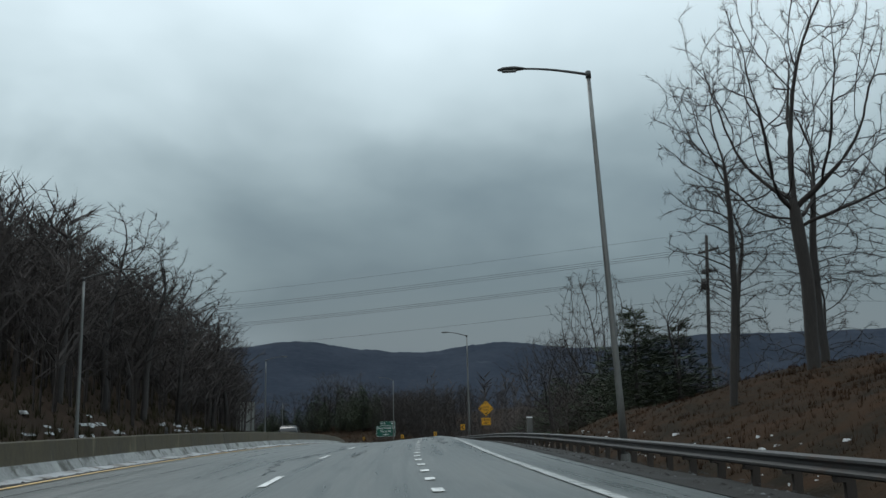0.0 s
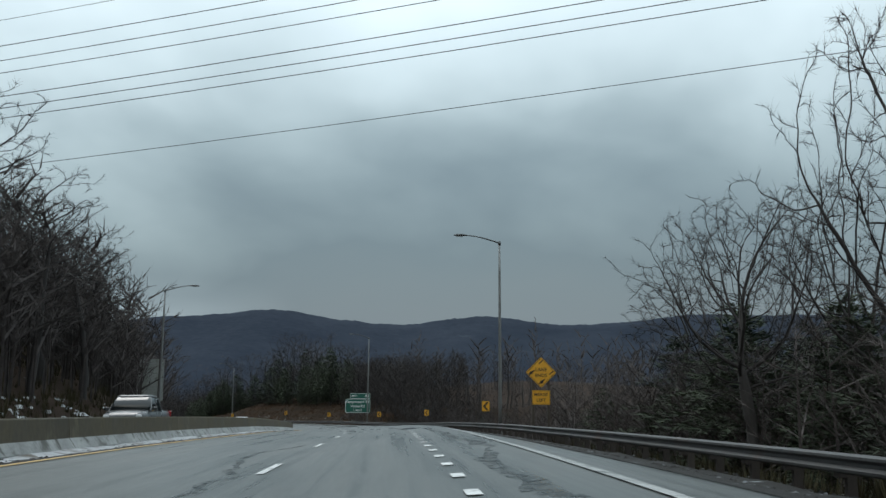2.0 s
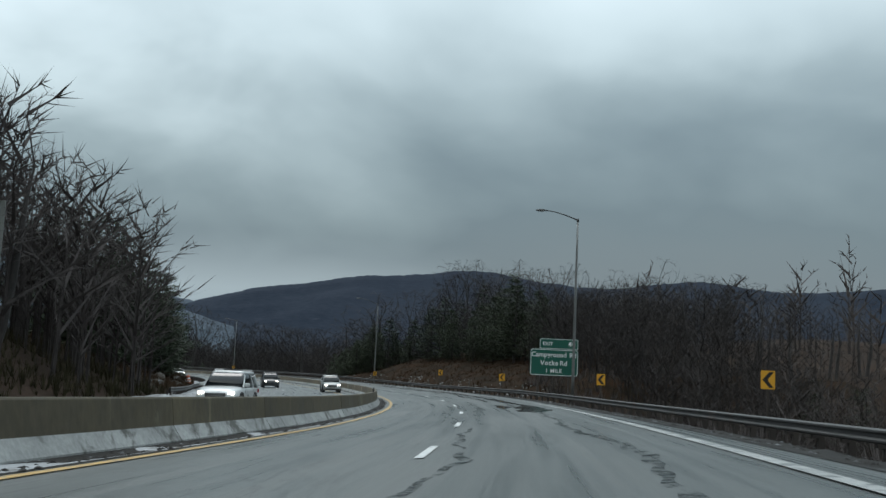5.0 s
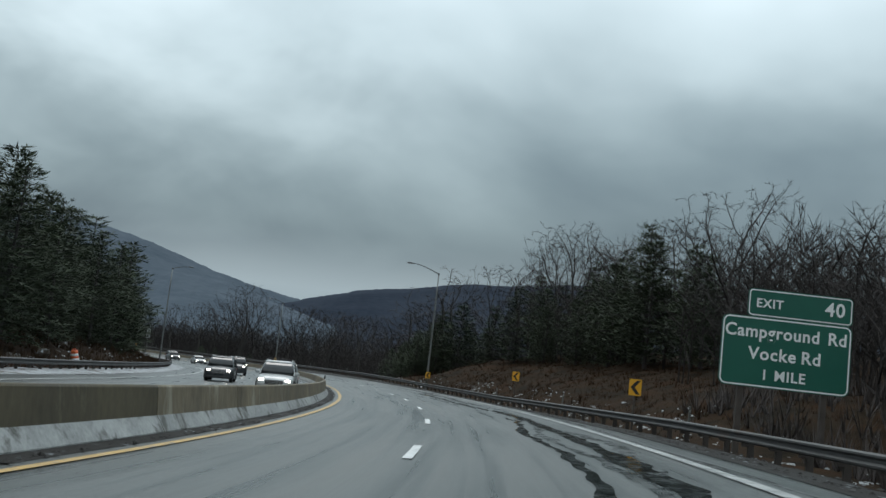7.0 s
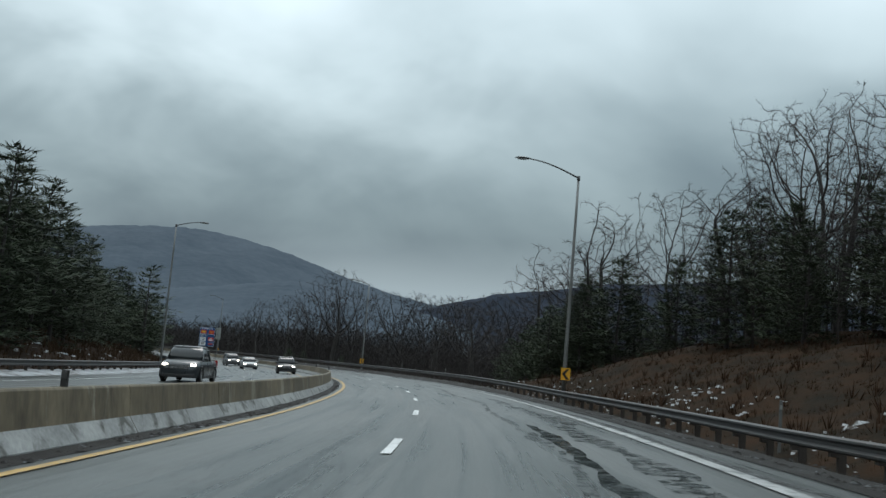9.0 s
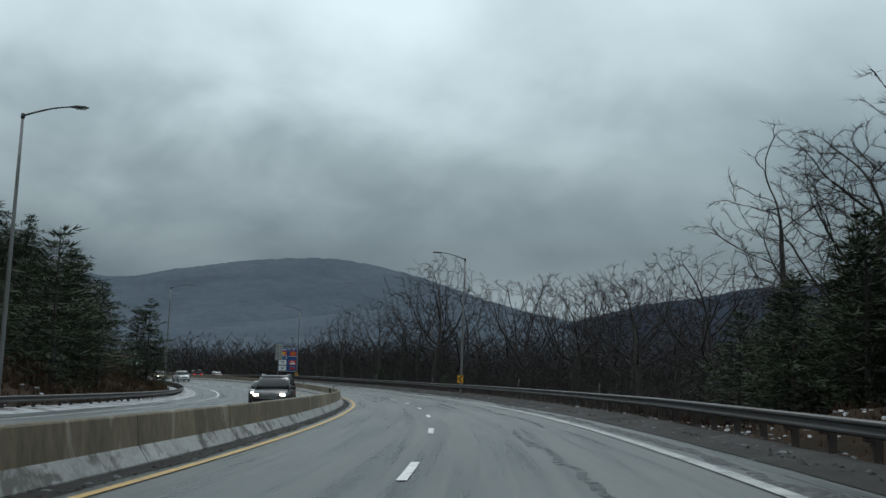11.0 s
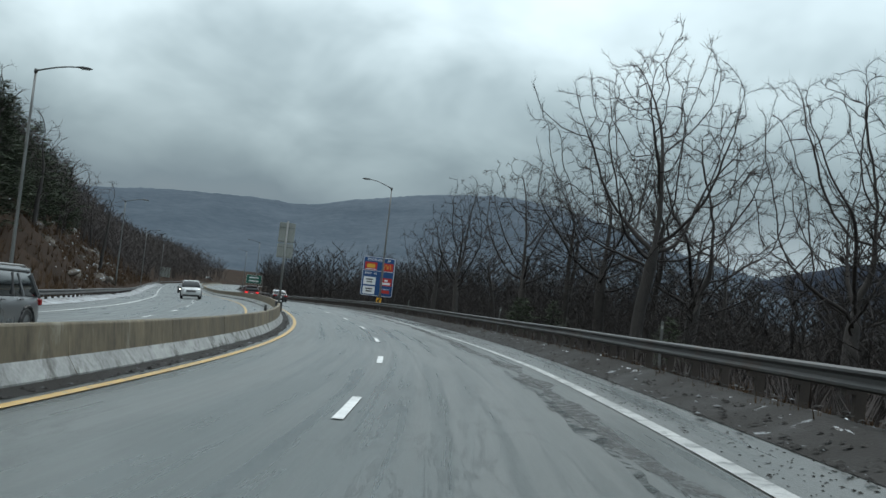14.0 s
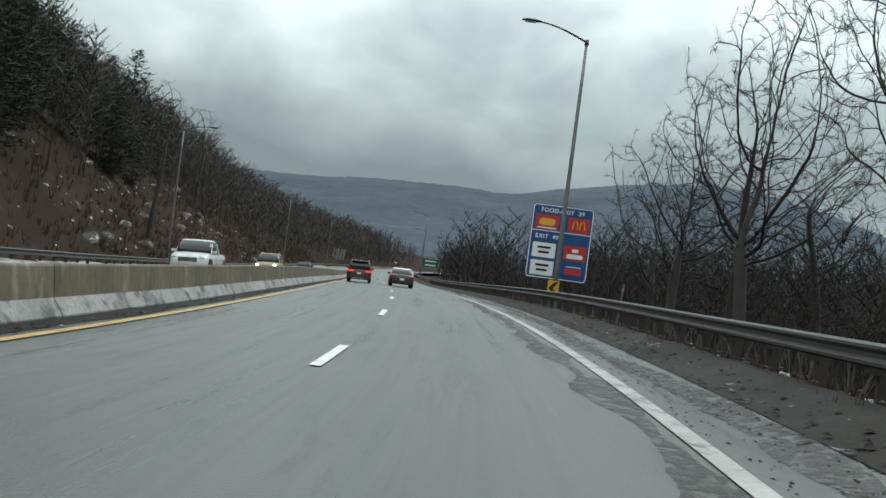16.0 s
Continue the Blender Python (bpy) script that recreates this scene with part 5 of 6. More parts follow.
for _ in range(18):
    s = random.uniform(230, 322)
    plant(THIN, s, random.uniform(20, 40) - 3 * (s > 290), random.uniform(.6, .8) + .34 * (s > 272), wide=1.1)
for s, off, k in ((235, 19, .62), (239, 20, .7), (244, 18.5, .78), (248, 20, .9), (252, 18.5, .72), (256, 21, .8), (262, 21, .66), (268, 22, .66), (275, 20, .66), (281, 19, .7), (270, 18.5, .5), (259, 18, .52), (287, 24, .8), (292, 20, .66), (299, 19.5, .62), (306, 17.5, .6), (312, 16.5, .6), (318, 16, .55), (309, 13, .5), (312, 14, .55), (306, 14.5, .55), (315, 13, .45), (304, 13.5, .6), (300, 15, .7), (303, 16.5, .8), (297, 17, .8), (307, 16.5, .75), (290, 28, .85), (284, 30, .9)):
    plant(PINES, s, off, k, wide=1.35)
# along the valley, right of the last bend
for kind, s, off, k, w in ((OAKS[0], 398.7, 14.7, 1.06, .85), (OAKS[1], 378.6, 19.9, .86, .95), (OAKS[2], 365.3, 19.8, .82, 1.1), (OAKS[0], 356, 22, .78, 1.1), (OAKS[1], 388, 21, .9, 1.0), (OAKS[2], 372, 27, .9, 1.0), (OAKS[1], 428.6, 11.2, .72, .8), (OAKS[0], 417.8, 13.6, .80, .85), (SLIMS[2], 431, 11.6, .78, .9), (OAKS[2], 441, 12.5, .6, 1),
                           (OAKS[2], 346, 18.5, .74, 1.0), (OAKS[0], 336, 20, .74, 1.0), (SLIMS[1], 342, 23, .8, 1.2), (SLIMS[2], 328, 21, .72, 1.2), (OAKS[1], 324, 25, .72, 1.1), (OAKS[0], 386, 27, .88, 1.0), (SLIMS[0], 408, 19, .85, 1.2), (SLIMS[1], 434, 17, .7, 1.2), (OAKS[2], 453, 15, .55, 1), (SLIMS[3], 466, 14, .6, 1.2)):
    plant(kind, s, off, k, wide=w)
for _ in range(26):
    plant(THIN, random.uniform(330, 420), random.uniform(22, 50), random.uniform(.6, .85), wide=1.2)
for kind, s, off, k in ((OAKS[2], 411, 17.5, .9), (SLIMS[2], 415, 16, .9), (SLIMS[0], 405, 17, .9), (SLIMS[3], 421, 18, .9), (OAKS[1], 407, 22, .95)):
    plant(kind, s, off, k, wide=1.15)
for _ in range(22):
    plant(THIN, random.uniform(430, 620), random.uniform(13, 50), random.uniform(.42, .6), wide=1.2)
for s, off, k in ((412, 11.5, .3), (415, 13, .34), (406, 12, .3), (390, 13, .28)):
    plant(PINES, s, off, k, wide=1.6)
# the wooded hill, left of the start
for _ in range(40):
    s = random.uniform(34, 180)
    plant(THIN + THIN + SLIMS[:2], s, float(lerp(s, FAR_OFF)) - random.uniform(4.0, 30), random.uniform(.75, 1.05), wide=1.1)
for s, off, k in ((118, -22.5, .95), (126, -21.5, .85), (104, -23, 1.0), (73, -22, 1.0), (111, -21, .85), (133, -23, .8)):
    plant(SLIMS, s, off, k, wide=1.2)
# evergreens, left of the second bend
for s, off, k in ((228, -25.5, 1.0), (233, -24.5, 1.12), (238, -26, 1.1), (243, -25, .95), (249, -25.5, .82), (255, -26, .75), (262, -25, .85), (268, -25.5, 1.0), (274, -24.8, 1.0), (279, -25, 1.1), (284, -25, 1.12), (289, -25.5, 1.05), (295, -25.5, .98), (301, -26, .92), (308, -26, .86), (315, -26.5, .8), (322, -26.5, .7),
                  (231, -30, 1.2), (241, -31, 1.15), (252, -31, 1.0), (266, -31, 1.1), (277, -30, 1.25), (287, -31, 1.2), (298, -31, 1.05), (310, -32, .9), (220, -27, 1.1), (213, -28, 1.1)):
    plant(PINES + FIRS, s, off - .8 + random.uniform(-.7, .7), k * random.uniform(.80, .90), wide=1.25)
for _ in range(14):
    s = random.uniform(206, 318)
    plant(FIRS, s, float(lerp(s, FAR_OFF)) - random.uniform(9, 22), random.uniform(.8, 1.15), wide=1.3)
for _ in range(26):
    s = random.uniform(326, 388)
    plant(FIRS + PINES, s, float(lerp(s, FAR_OFF)) - random.uniform(3.5, 20), random.uniform(.5, .8), wide=1.4)
# the steep hillside, left of the last bend
for _ in range(26):
    s = random.uniform(436, 600)
    plant(THIN + FIRS[:1], s, float(lerp(s, FAR_OFF)) - random.uniform(4, 40), random.uniform(.6, .9), wide=1.2)
for _ in range(58):
    s = random.uniform(424, 545)
    plant(FIRS + PINES[1:2], s, float(lerp(s, FAR_OFF)) - random.uniform(14, 52), random.uniform(.65, 1.05), wide=1.25)
for _ in range(34):
    s = random.uniform(426, 505)
    plant(FIRS + PINES[:1], s, float(lerp(s, FAR_OFF)) - random.uniform(7, 26), random.uniform(.45, .8), wide=1.35)
for base in originals:
    if base.name not in used:
        plant(base, 480, 30, .6)


def twig_tree(seed, limbs, twigs, thick):
    """A light bare tree one metre tall: corners of thin triangles."""
    rng = random.Random(seed)
    out = []

    def blade(a, b, w):
        side = (b - a).cross(Vector((rng.gauss(0, 1), rng.gauss(0, 1), rng.gauss(0, .4)))).normalized() * w
        out.append((a - side, a + side, b))

    top = Vector((rng.gauss(0, .03), rng.gauss(0, .03), 1))
    for a in (Vector((.010, 0, 0)), Vector((0, .010, 0))):
        out.append((-a, a, top))
    for k in range(limbs):
        u = .22 + .74 * (k + rng.random()) / limbs
        a = 2.4 * k + rng.gauss(0, .5)
        start = top * u
        tip = start + Vector((math.cos(a), math.sin(a), rng.uniform(.5, 1.6))) * .24 * rng.uniform(.7, 1.15) * (1.3 - .8 * u)
        blade(start, tip, .0045 * thick)
        for _ in range(twigs):
            p = start.lerp(tip, rng.uniform(.25, 1))
            d = (tip - start).normalized() + Vector((rng.gauss(0, .6), rng.gauss(0, .6), rng.gauss(.25, .5)))
            blade(p, p + d.normalized() * rng.uniform(.05, .12), .0019 * thick)
    return np.array([[tuple(p) for p in tri] for tri in out])


def woods(name, count, s0, s1, near, far, short, tall, seed, label, clear=40.0, limbs=15, twigs=9, thick=1.0, slim=1.0, material=TWIG):
    """Bare woods, too far or too thick to tell one tree from the next."""
    rng = np.random.default_rng(seed)
    models = [twig_tree(seed * 7 + k, limbs, twigs, thick) for k in range(6)]
    s, off = rng.uniform(s0, s1, count), rng.uniform(near, far, count)
    spots = np.array([tuple(spot(a, b, 0, False)) for a, b in zip(s, off)])
    ss, oo = station(spots[:, 0], spots[:, 1])
    keep = np.abs(oo) > clear
    spots[:, 2] = np.interp(ss, _S, _Z) + land(ss, oo) - .8
    blocks = []
    for p in spots[keep]:
        h, a = rng.uniform(short, tall), rng.uniform(0, 6.283)
        w = h * rng.uniform(.8, 1.25) * slim
        turn = np.array(((math.cos(a) * w, -math.sin(a) * w, 0), (math.sin(a) * w, math.cos(a) * w, 0), (0, 0, h)))
        blocks.append(models[rng.integers(6)].reshape(-1, 3) @ turn.T + p)
    V = np.concatenate(blocks).astype(np.float32)
    n = len(V) // 3
    me = bpy.data.meshes.new(name)
    me.vertices.add(len(V))
    me.vertices.foreach_set("co", V.ravel())
    me.loops.add(len(V))
    me.loops.foreach_set("vertex_index", np.arange(len(V), dtype=np.int32))
    me.polygons.add(n)
    me.polygons.foreach_set("loop_start", np.arange(0, len(V), 3, dtype=np.int32))
    me.materials.append(material)
    me.update(calc_edges=True)
    tagged(new(name, me), label, "woods", kind="stuff")


woods("far_woods", 2600, -20, 900, 50, 330, 9, 15, 9, "distant leafless woods across the valley floor", 40, 9, 5, 3.4)
woods("far_woods", 1900, 430, 950, -260, -45, 9, 14, 10, "distant leafless woods above the road", 40, 9, 5, 3.0)
woods("hill_woods", 1700, 20, 200, -62, -20.5, 8, 14, 11, "thick leafless woods on the slope", 20.4, 12, 8, 1.7)
woods("hill_woods", 1250, 446, 700, -78, -27, 7, 11, 12, "thick leafless woods on the steep slope", 22, 12, 7, 1.45)
woods("valley_woods", 900, 100, 215, 15, 62, 4, 7, 13, "thick leafless woods in the hollow", 14.5, 12, 7, 1.35)
woods("valley_woods", 560, 322, 446, 14, 34, 4, 7.5, 17, "leafless thicket below the road", 12.5, 12, 9, 1.3, 1.0, TWIG_DARK)
woods("valley_woods", 900, 322, 560, 30, 64, 10, 15, 18, "thick leafless woods below the road", 29, 12, 8, 1.6, 1.0, TWIG_DARK)
woods("hill_woods", 700, 690, 940, -75, -22, 7, 12, 19, "thick leafless woods beside the far road", 21.5, 9, 6, 2.4)
woods("valley_woods", 420, 446, 500, 12, 62, 5, 9, 14, "thick leafless woods below the road", 11.5, 12, 8, 1.3, 1.0, TWIG_DARK)
woods("valley_woods", 620, 495, 720, 11, 62, 9, 14, 24, "thick leafless woods beside the far road", 10.5, 12, 8, 1.5, 1.0, TWIG_DARK)
woods("hill_woods", 900, 540, 860, -52, -21, 6, 10, 25, "thick leafless woods beside the far road", 20.5, 9, 6, 3.2)
woods("valley_woods", 300, 186, 231, 14.5, 30, 5, 9, 26, "dark leafless thicket behind the guard rail", 14, 12, 9, 1.3, 1.0, TWIG_DARK)
woods("bank_woods", 700, 228, 322, 19, 55, 5, 9, 15, "thick leafless woods on the bank", 18.5, 12, 8, 1.3, 1.0, TWIG_DARK)
woods("bank_woods", 420, 66, 112, 12.5, 28, 3.5, 6.5, 16, "tangled leafless thicket beside the rail", 12, 14, 11, 1.0, 1.2)


def tufts(name, count, s0, s1, near, far, tall, material, label, side, seed, blades=6, bow=.5):
    """Dry stems and grass behind a rail."""
    rng = random.Random(seed)
    V, F = [], []
    for _ in range(count):
        s = rng.uniform(s0, s1)
        k = near + (far - near) * rng.random() ** (1.0 if tall < .28 else 1.5)
        off = float(lerp(s, RAIL_OFF)) + k if side > 0 else float(lerp(s, FAR_OFF)) - k
        c = on_land(s, off, -.12)
        h = tall * rng.uniform(.5, 1.3)
        for _ in range(blades):
            a = rng.uniform(0, 6.283)
            d = Vector((math.cos(a), math.sin(a), 0))
            w = Vector((-d.y, d.x, 0)) * (.010 + .022 * tall)
            tip = c + d * h * bow * rng.uniform(.3, 1.2) + Vector((0, 0, h * rng.uniform(.6, 1.1)))
            n = len(V)
            V.extend((c - w, c + w, tip))
            F.append((n, n + 1, n + 2))
    tagged(new(name, mesh_from(name, V, F, material)), label, "undergrowth", kind="stuff")


tufts("bank_grass", 12000, 0, 62, .8, 18, .26, BANK_BRUSH, "dry brown grass on the roadside bank", 1, 1)
tufts("bank_grass", 15000, 206, 316, .7, 17, .24, BANK_BRUSH, "dry brown grass on the roadside bank", 1, 2)
tufts("bank_grass", 6000, 206, 316, .7, 17, .22, GREEN_BRUSH, "dull olive grass on the roadside bank", 1, 12)
tufts("bank_scrub", 900, 206, 316, 1.5, 17, .6, BANK_BRUSH, "low dry scrub on the roadside bank", 1, 13, 9, .7)
tufts("bank_scrub", 2200, 57, 110, 2.0, 22, .8, GREEN_BRUSH, "low tangled scrub behind the guard rail", 1, 3, 7)
tufts("valley_scrub", 3000, 100, 215, 3, 26, 1.2, TWIG, "bare tangled thicket behind the guard rail", 1, 4, 8, .5)
tufts("valley_scrub", 5000, 312, 560, 2.0, 26, 1.3, TWIG, "bare tangled thicket behind the guard rail", 1, 5, 8, .5)
tufts("rail_grass", 3000, 312, 520, -.5, 2.4, .3, BRUSH, "dry grass at the guard rail", 1, 6)
tufts("hill_scrub", 5000, 20, 205, 1.5, 30, 1.0, GREEN_BRUSH, "dry tangled scrub on the wooded slope", -1, 7, 7, .5)
tufts("hill_scrub", 3600, 205, 390, 1.5, 16, .9, BRUSH, "dry tangled scrub under the evergreens", -1, 8, 7, .5)
tufts("hill_scrub", 6000, 385, 640, 1.5, 34, 1.0, BRUSH, "dry tangled scrub on the steep slope", -1, 9, 7, .5)


def snow_patches(name, count, s0, s1, near, far, side, seed, label, size=1.0):
    """Low ragged lumps of old snow left on the ground."""
    rng = random.Random(seed)
    V, F = [], []
    for _ in range(count):
        s = rng.uniform(s0, s1)
        if noise.noise((s * .13, seed, 0)) < -.12:
            continue
        k = near + (far - near) * rng.random() ** 2.6
        off = float(lerp(s, RAIL_OFF)) + k if side > 0 else float(lerp(s, FAR_OFF)) - k
        c, h = on_land(s, off, .0), rng.uniform(.02, .07) * size
        long, wide, turn = rng.uniform(.12, .75) * size, rng.uniform(.05, .22) * size, heading(s) + 1.57 + rng.gauss(0, .35)
        n, first = 9, len(V)
        for ring, z in ((1.0, -.12), (.62, h)):
            for j in range(n):
                a = 6.2832 * j / n
                r = ring * (1 + .9 * noise.noise((math.cos(a) * 1.9 + s, math.sin(a) * 1.5, seed)))
                x, y = math.cos(a) * long * r, math.sin(a) * wide * r
                p = (c.x + x * math.cos(turn) - y * math.sin(turn), c.y + x * math.sin(turn) + y * math.cos(turn))
                V.append((p[0], p[1], c.z + z))
        V.append((c.x, c.y, c.z + h * 1.3))
        for j in range(n):
            q = (j + 1) % n
            F.append((first + j, first + q, first + n + q, first + n + j))
            F.append((first + n + j, first + n + q, first + 2 * n))
    tagged(new(name, mesh_from(name, V, F, OLD_SNOW, smooth=True)), label, "snow", kind="stuff")


OLD_SNOW = surface("old snow", (.28, .30, .31), (.58, .60, .62), 2.0, 16, (.6, .8), .6, .03, spot_colour=(.06, .05, .04), spots=(.50, .60), spot_scale=3.5)
snow_patches("snow_patches", 500, 0, 70, -.3, 2.6, 1, 1, "patches of old snow under and behind the guard rail", .36)
snow_patches("snow_patches", 2600, 150, 316, -.3, 4.0, 1, 2, "patches of old snow under and behind the guard rail", .42)
snow_patches("snow_patches", 1800, 316, 520, -.5, 2.5, 1, 3, "patches of old snow at the guard rail", .4)
snow_patches("snow_patches", 500, 30, 140, .2, 5, -1, 4, "patches of old snow at the foot of the slope", 1.3)
snow_patches("snow_patches", 500, 210, 330, .3, 8, -1, 5, "patches of old snow under the evergreens", .8)
snow_patches("snow_patches", 380, 428, 560, 1.0, 14, -1, 6, "patches of snow among rocks on the steep slope", .6)


def rubble_material():
    """Grit, stones and dirty ice, each lump of its own tone."""
    m = surface("roadside rubble", (.5, .5, .5), (1, 1, 1), 6, 40, (.6, .9), .5, .02, gloss=.2)
    n = Nodes(m.node_tree)
    b = m.node_tree.nodes["Principled BSDF"]
    lump = n.add("ShaderNodeNewGeometry").outputs["Random Per Island"]
    tone = n.ramp(lump, (0.0, (.012, .011, .010)), (.70, (.034, .032, .029)), (.86, (.075, .075, .072)), (1.0, (.26, .275, .29)))
    old = b.inputs["Base Color"].links[0].from_socket
    n.put(b.inputs["Base Color"], n.mix(1.0, old, tone, "MULTIPLY"))
    return m


def rubble(name, count, s0, s1, off_of, near, far, base, seed, label, big=.14):
    """Loose lumps along an edge."""
    rng = random.Random(seed)
    V, F = [], []
    shape = ((1, 0, 0), (.3, .9, 0), (-.8, .6, .05), (-.9, -.5, 0), (.2, -1, .05), (.15, .1, .8))
    for _ in range(count):
        s = rng.uniform(s0, s1)
        off = float(off_of(s)) + rng.uniform(near, far)
        c = spot(s, off, base)
        r, a = big * rng.uniform(.15, 1) ** 2 + .012, rng.uniform(0, 6.283)
        first = len(V)
        for x, y, z in shape:
            x, y = x * r * rng.uniform(.7, 1.3), y * r * rng.uniform(.7, 1.3)
            V.append((c.x + x * math.cos(a) - y * math.sin(a), c.y + x * math.sin(a) + y * math.cos(a), c.z + z * r * rng.uniform(.4, .8) - .01))
        F.extend(((first + j, first + (j + 1) % 5, first + 5) for j in range(5)))
    tagged(new(name, mesh_from(name, V, F, RUBBLE)), label, "rubble", kind="stuff")


RUBBLE = rubble_material()
rubble("rail_rubble", 13000, 0, 470, lambda s: lerp(s, RAIL_OFF), -1.5, .4, .06, 1, "grit, stones and lumps of dirty ice along the guard rail", .065)
rubble("edge_grit", 3000, 340, 440, lambda s: lerp(s, WHITE_OFF), .2, 1.5, .016, 2, "loose dark grit beside the edge line", .02)
rubble("median_rubble", 4000, 20, 440, lambda s: lerp(s, WALL_OFF), .28, .75, .03, 3, "grit and dirty ice at the foot of the median wall", .06)


def rock(seed):
    rng = random.Random(seed)
    bm = bmesh.new()
    bmesh.ops.create_icosphere(bm, subdivisions=2, radius=1.0)
    for v in bm.verts:
        v.co *= 1 + .45 * noise.noise(v.co * 1.4 + Vector((seed, 0, 0))) + rng.uniform(-.05, .05)
    me = bpy.data.meshes.new("rock")
    bm.to_mesh(me)
    bm.free()
    me.materials.append(ROCK)
    return me


ROCK = surface("snow-dusted rock", (.07, .06, .05), (.16, .14, .12), 1.2, 10, (.8, .95), .9, .08, spot_colour=(.42, .45, .48), spots=(.56, .63), spot_scale=1.6, gloss=.1)
rocks = [rock(k) for k in range(4)]
for k in range(46):
    s = random.choice((random.uniform(428, 530), random.uniform(428, 530), random.uniform(205, 260)))
    off = float(lerp(s, FAR_OFF)) - random.uniform(2.5, 13)
    p = on_land(s, off)
    r = new("rock", rocks[k % 4])
    r.matrix_basis = pose(p.x, p.y, p.z - .25, random.uniform(0, 40), random.uniform(0, 40), random.uniform(0, 360)) @ Matrix.Diagonal((random.uniform(.4, 1.2), random.uniform(.5, 1.5), random.uniform(.25, .6), 1))
    tagged(r, "snow-dusted broken rock on the steep roadside slope", "rock", "slope rocks")


def house(x, y, z, w, d, h, turn, roof, wall):
    ob = thing("house", "distant small house with a snowy gable roof", "house", pose(x, y, z, 0, 0, turn), "valley houses")
    part("wall", box((w, d, h + 2), (0, 0, h / 2 - 1), .05), wall, ob)
    bm = bmesh.new()
    e = .4
    pts = [(-w / 2 - e, h), (0, h + w * .32), (w / 2 + e, h), (w / 2 + e, h - .2), (0, h + w * .32 - .22), (-w / 2 - e, h - .2)]
    rows = [[bm.verts.new((px, yy, pz)) for px, pz in pts] for yy in (-d / 2 - e, d / 2 + e)]
    bm.faces.new(rows[0][::-1])
    bm.faces.new(rows[1])
    for i in range(6):
        j = (i + 1) % 6
        bm.faces.new((rows[0][i], rows[0][j], rows[1][j], rows[1][i]))
    roof_ob = part("roof", bm, roof, ob)
    part("chimney", box((.7, .7, 2.2), (w * .2, d * .2, h + w * .25), .03), CONCRETE, roof_ob)
    for px in (-w * .25, w * .25):
        part("window", box((1.1, .12, 1.3), (px, -d / 2 - .02, h * .55), .02), CAR_GLASS, ob)
    part("door", box((1.0, .12, 2.1), (0, -d / 2 - .02, 1.05), .02), WOOD_POST, ob)


for k, (a, r, z) in enumerate(((57.0, 560, -21), (58.6, 640, -20), (55.4, 600, -23), (60.2, 700, -17))):
    house(-80 - r * math.sin(radians(a)), 230 + r * math.cos(radians(a)), z, 9 + k % 3 * 2, 13 + k % 2 * 6, 4.2 + k % 2 * 1.8, a + 20 * k, OLD_SNOW, CONCRETE)


# ---- vehicles ----
def loft(rings, close=True, cap=True):
    bm = bmesh.new()
    rows = [[bm.verts.new(p) for p in ring] for ring in rings]
    n = len(rows[0])
    for a, b in zip(rows[:-1], rows[1:]):
        for i in range(n if close else n - 1):
            j = (i + 1) % n
            bm.faces.new((a[i], a[j], b[j], b[i]))
    if cap:
        bm.faces.new(rows[0][::-1])
        bm.faces.new(rows[-1])
    bmesh.ops.recalc_face_normals(bm, faces=bm.faces)
    return bm


def lower_body(sections):
    """Rings along the length: (y, half width, sill height, top height)."""
    rings = []
    for y, w, z0, z1 in sections:
        h = z1 - z0
        half = [(0, z0), (w * .86, z0), (w * .97, z0 + h * .10), (w, z0 + h * .36), (w * .985, z0 + h * .66), (w * .95, z1 - h * .10), (w * .86, z1 - h * .01), (w * .45, z1 + .018), (0, z1 + .025)]
        rings.append([(x, y, z) for x, z in half] + [(-x, y, z) for x, z in half[-2:0:-1]])
    return loft(rings)


def rounded(y0, y1, w, z, r, n=4):
    """A rounded outline from rear y0 to front y1."""
    pts = []
    for cx, cy, a0 in ((w - r, y1 - r, 0), (-w + r, y1 - r, 90), (-w + r, y0 + r, 180), (w - r, y0 + r, 270)):
        for k in range(n + 1):
            a = radians(a0 + 90 * k / n)
            pts.append((cx + r * math.cos(a), cy + r * math.sin(a), z))
    return pts


def wheel(r, width):
    """Tyre and rim lists of meshes, axis along x."""
    tyre = bmesh.new()
    prof = [(-.5, .62), (-.5, .90), (-.36, 1.0), (.36, 1.0), (.5, .90), (.5, .62)]
    rows = [[tyre.verts.new((x * width, r * q * math.cos(6.2832 * k / 20), r * q * math.sin(6.2832 * k / 20))) for x, q in prof] for k in range(20)]
    for k in range(20):
        a, b = rows[k], rows[(k + 1) % 20]
        for i in range(5):
            tyre.faces.new((a[i], a[i + 1], b[i + 1], b[i]))
    rim = bmesh.new()
    for side in (-.44, .44):
        hub = rim.verts.new((side * width * .92, 0, 0))
        ring = [rim.verts.new((side * width, r * .63 * math.cos(6.2832 * k / 20), r * .63 * math.sin(6.2832 * k / 20))) for k in range(20)]
        inner = [rim.verts.new((side * width * .72, r * (.5 if k % 4 < 2 else .22) * math.cos(6.2832 * k / 20), r * (.5 if k % 4 < 2 else .22) * math.sin(6.2832 * k / 20))) for k in range(20)]
        for k in range(20):
            j = (k + 1) % 20
            rim.faces.new((ring[k], ring[j], inner[j], inner[k]))
            rim.faces.new((inner[k], inner[j], hub))
    return tyre, rim


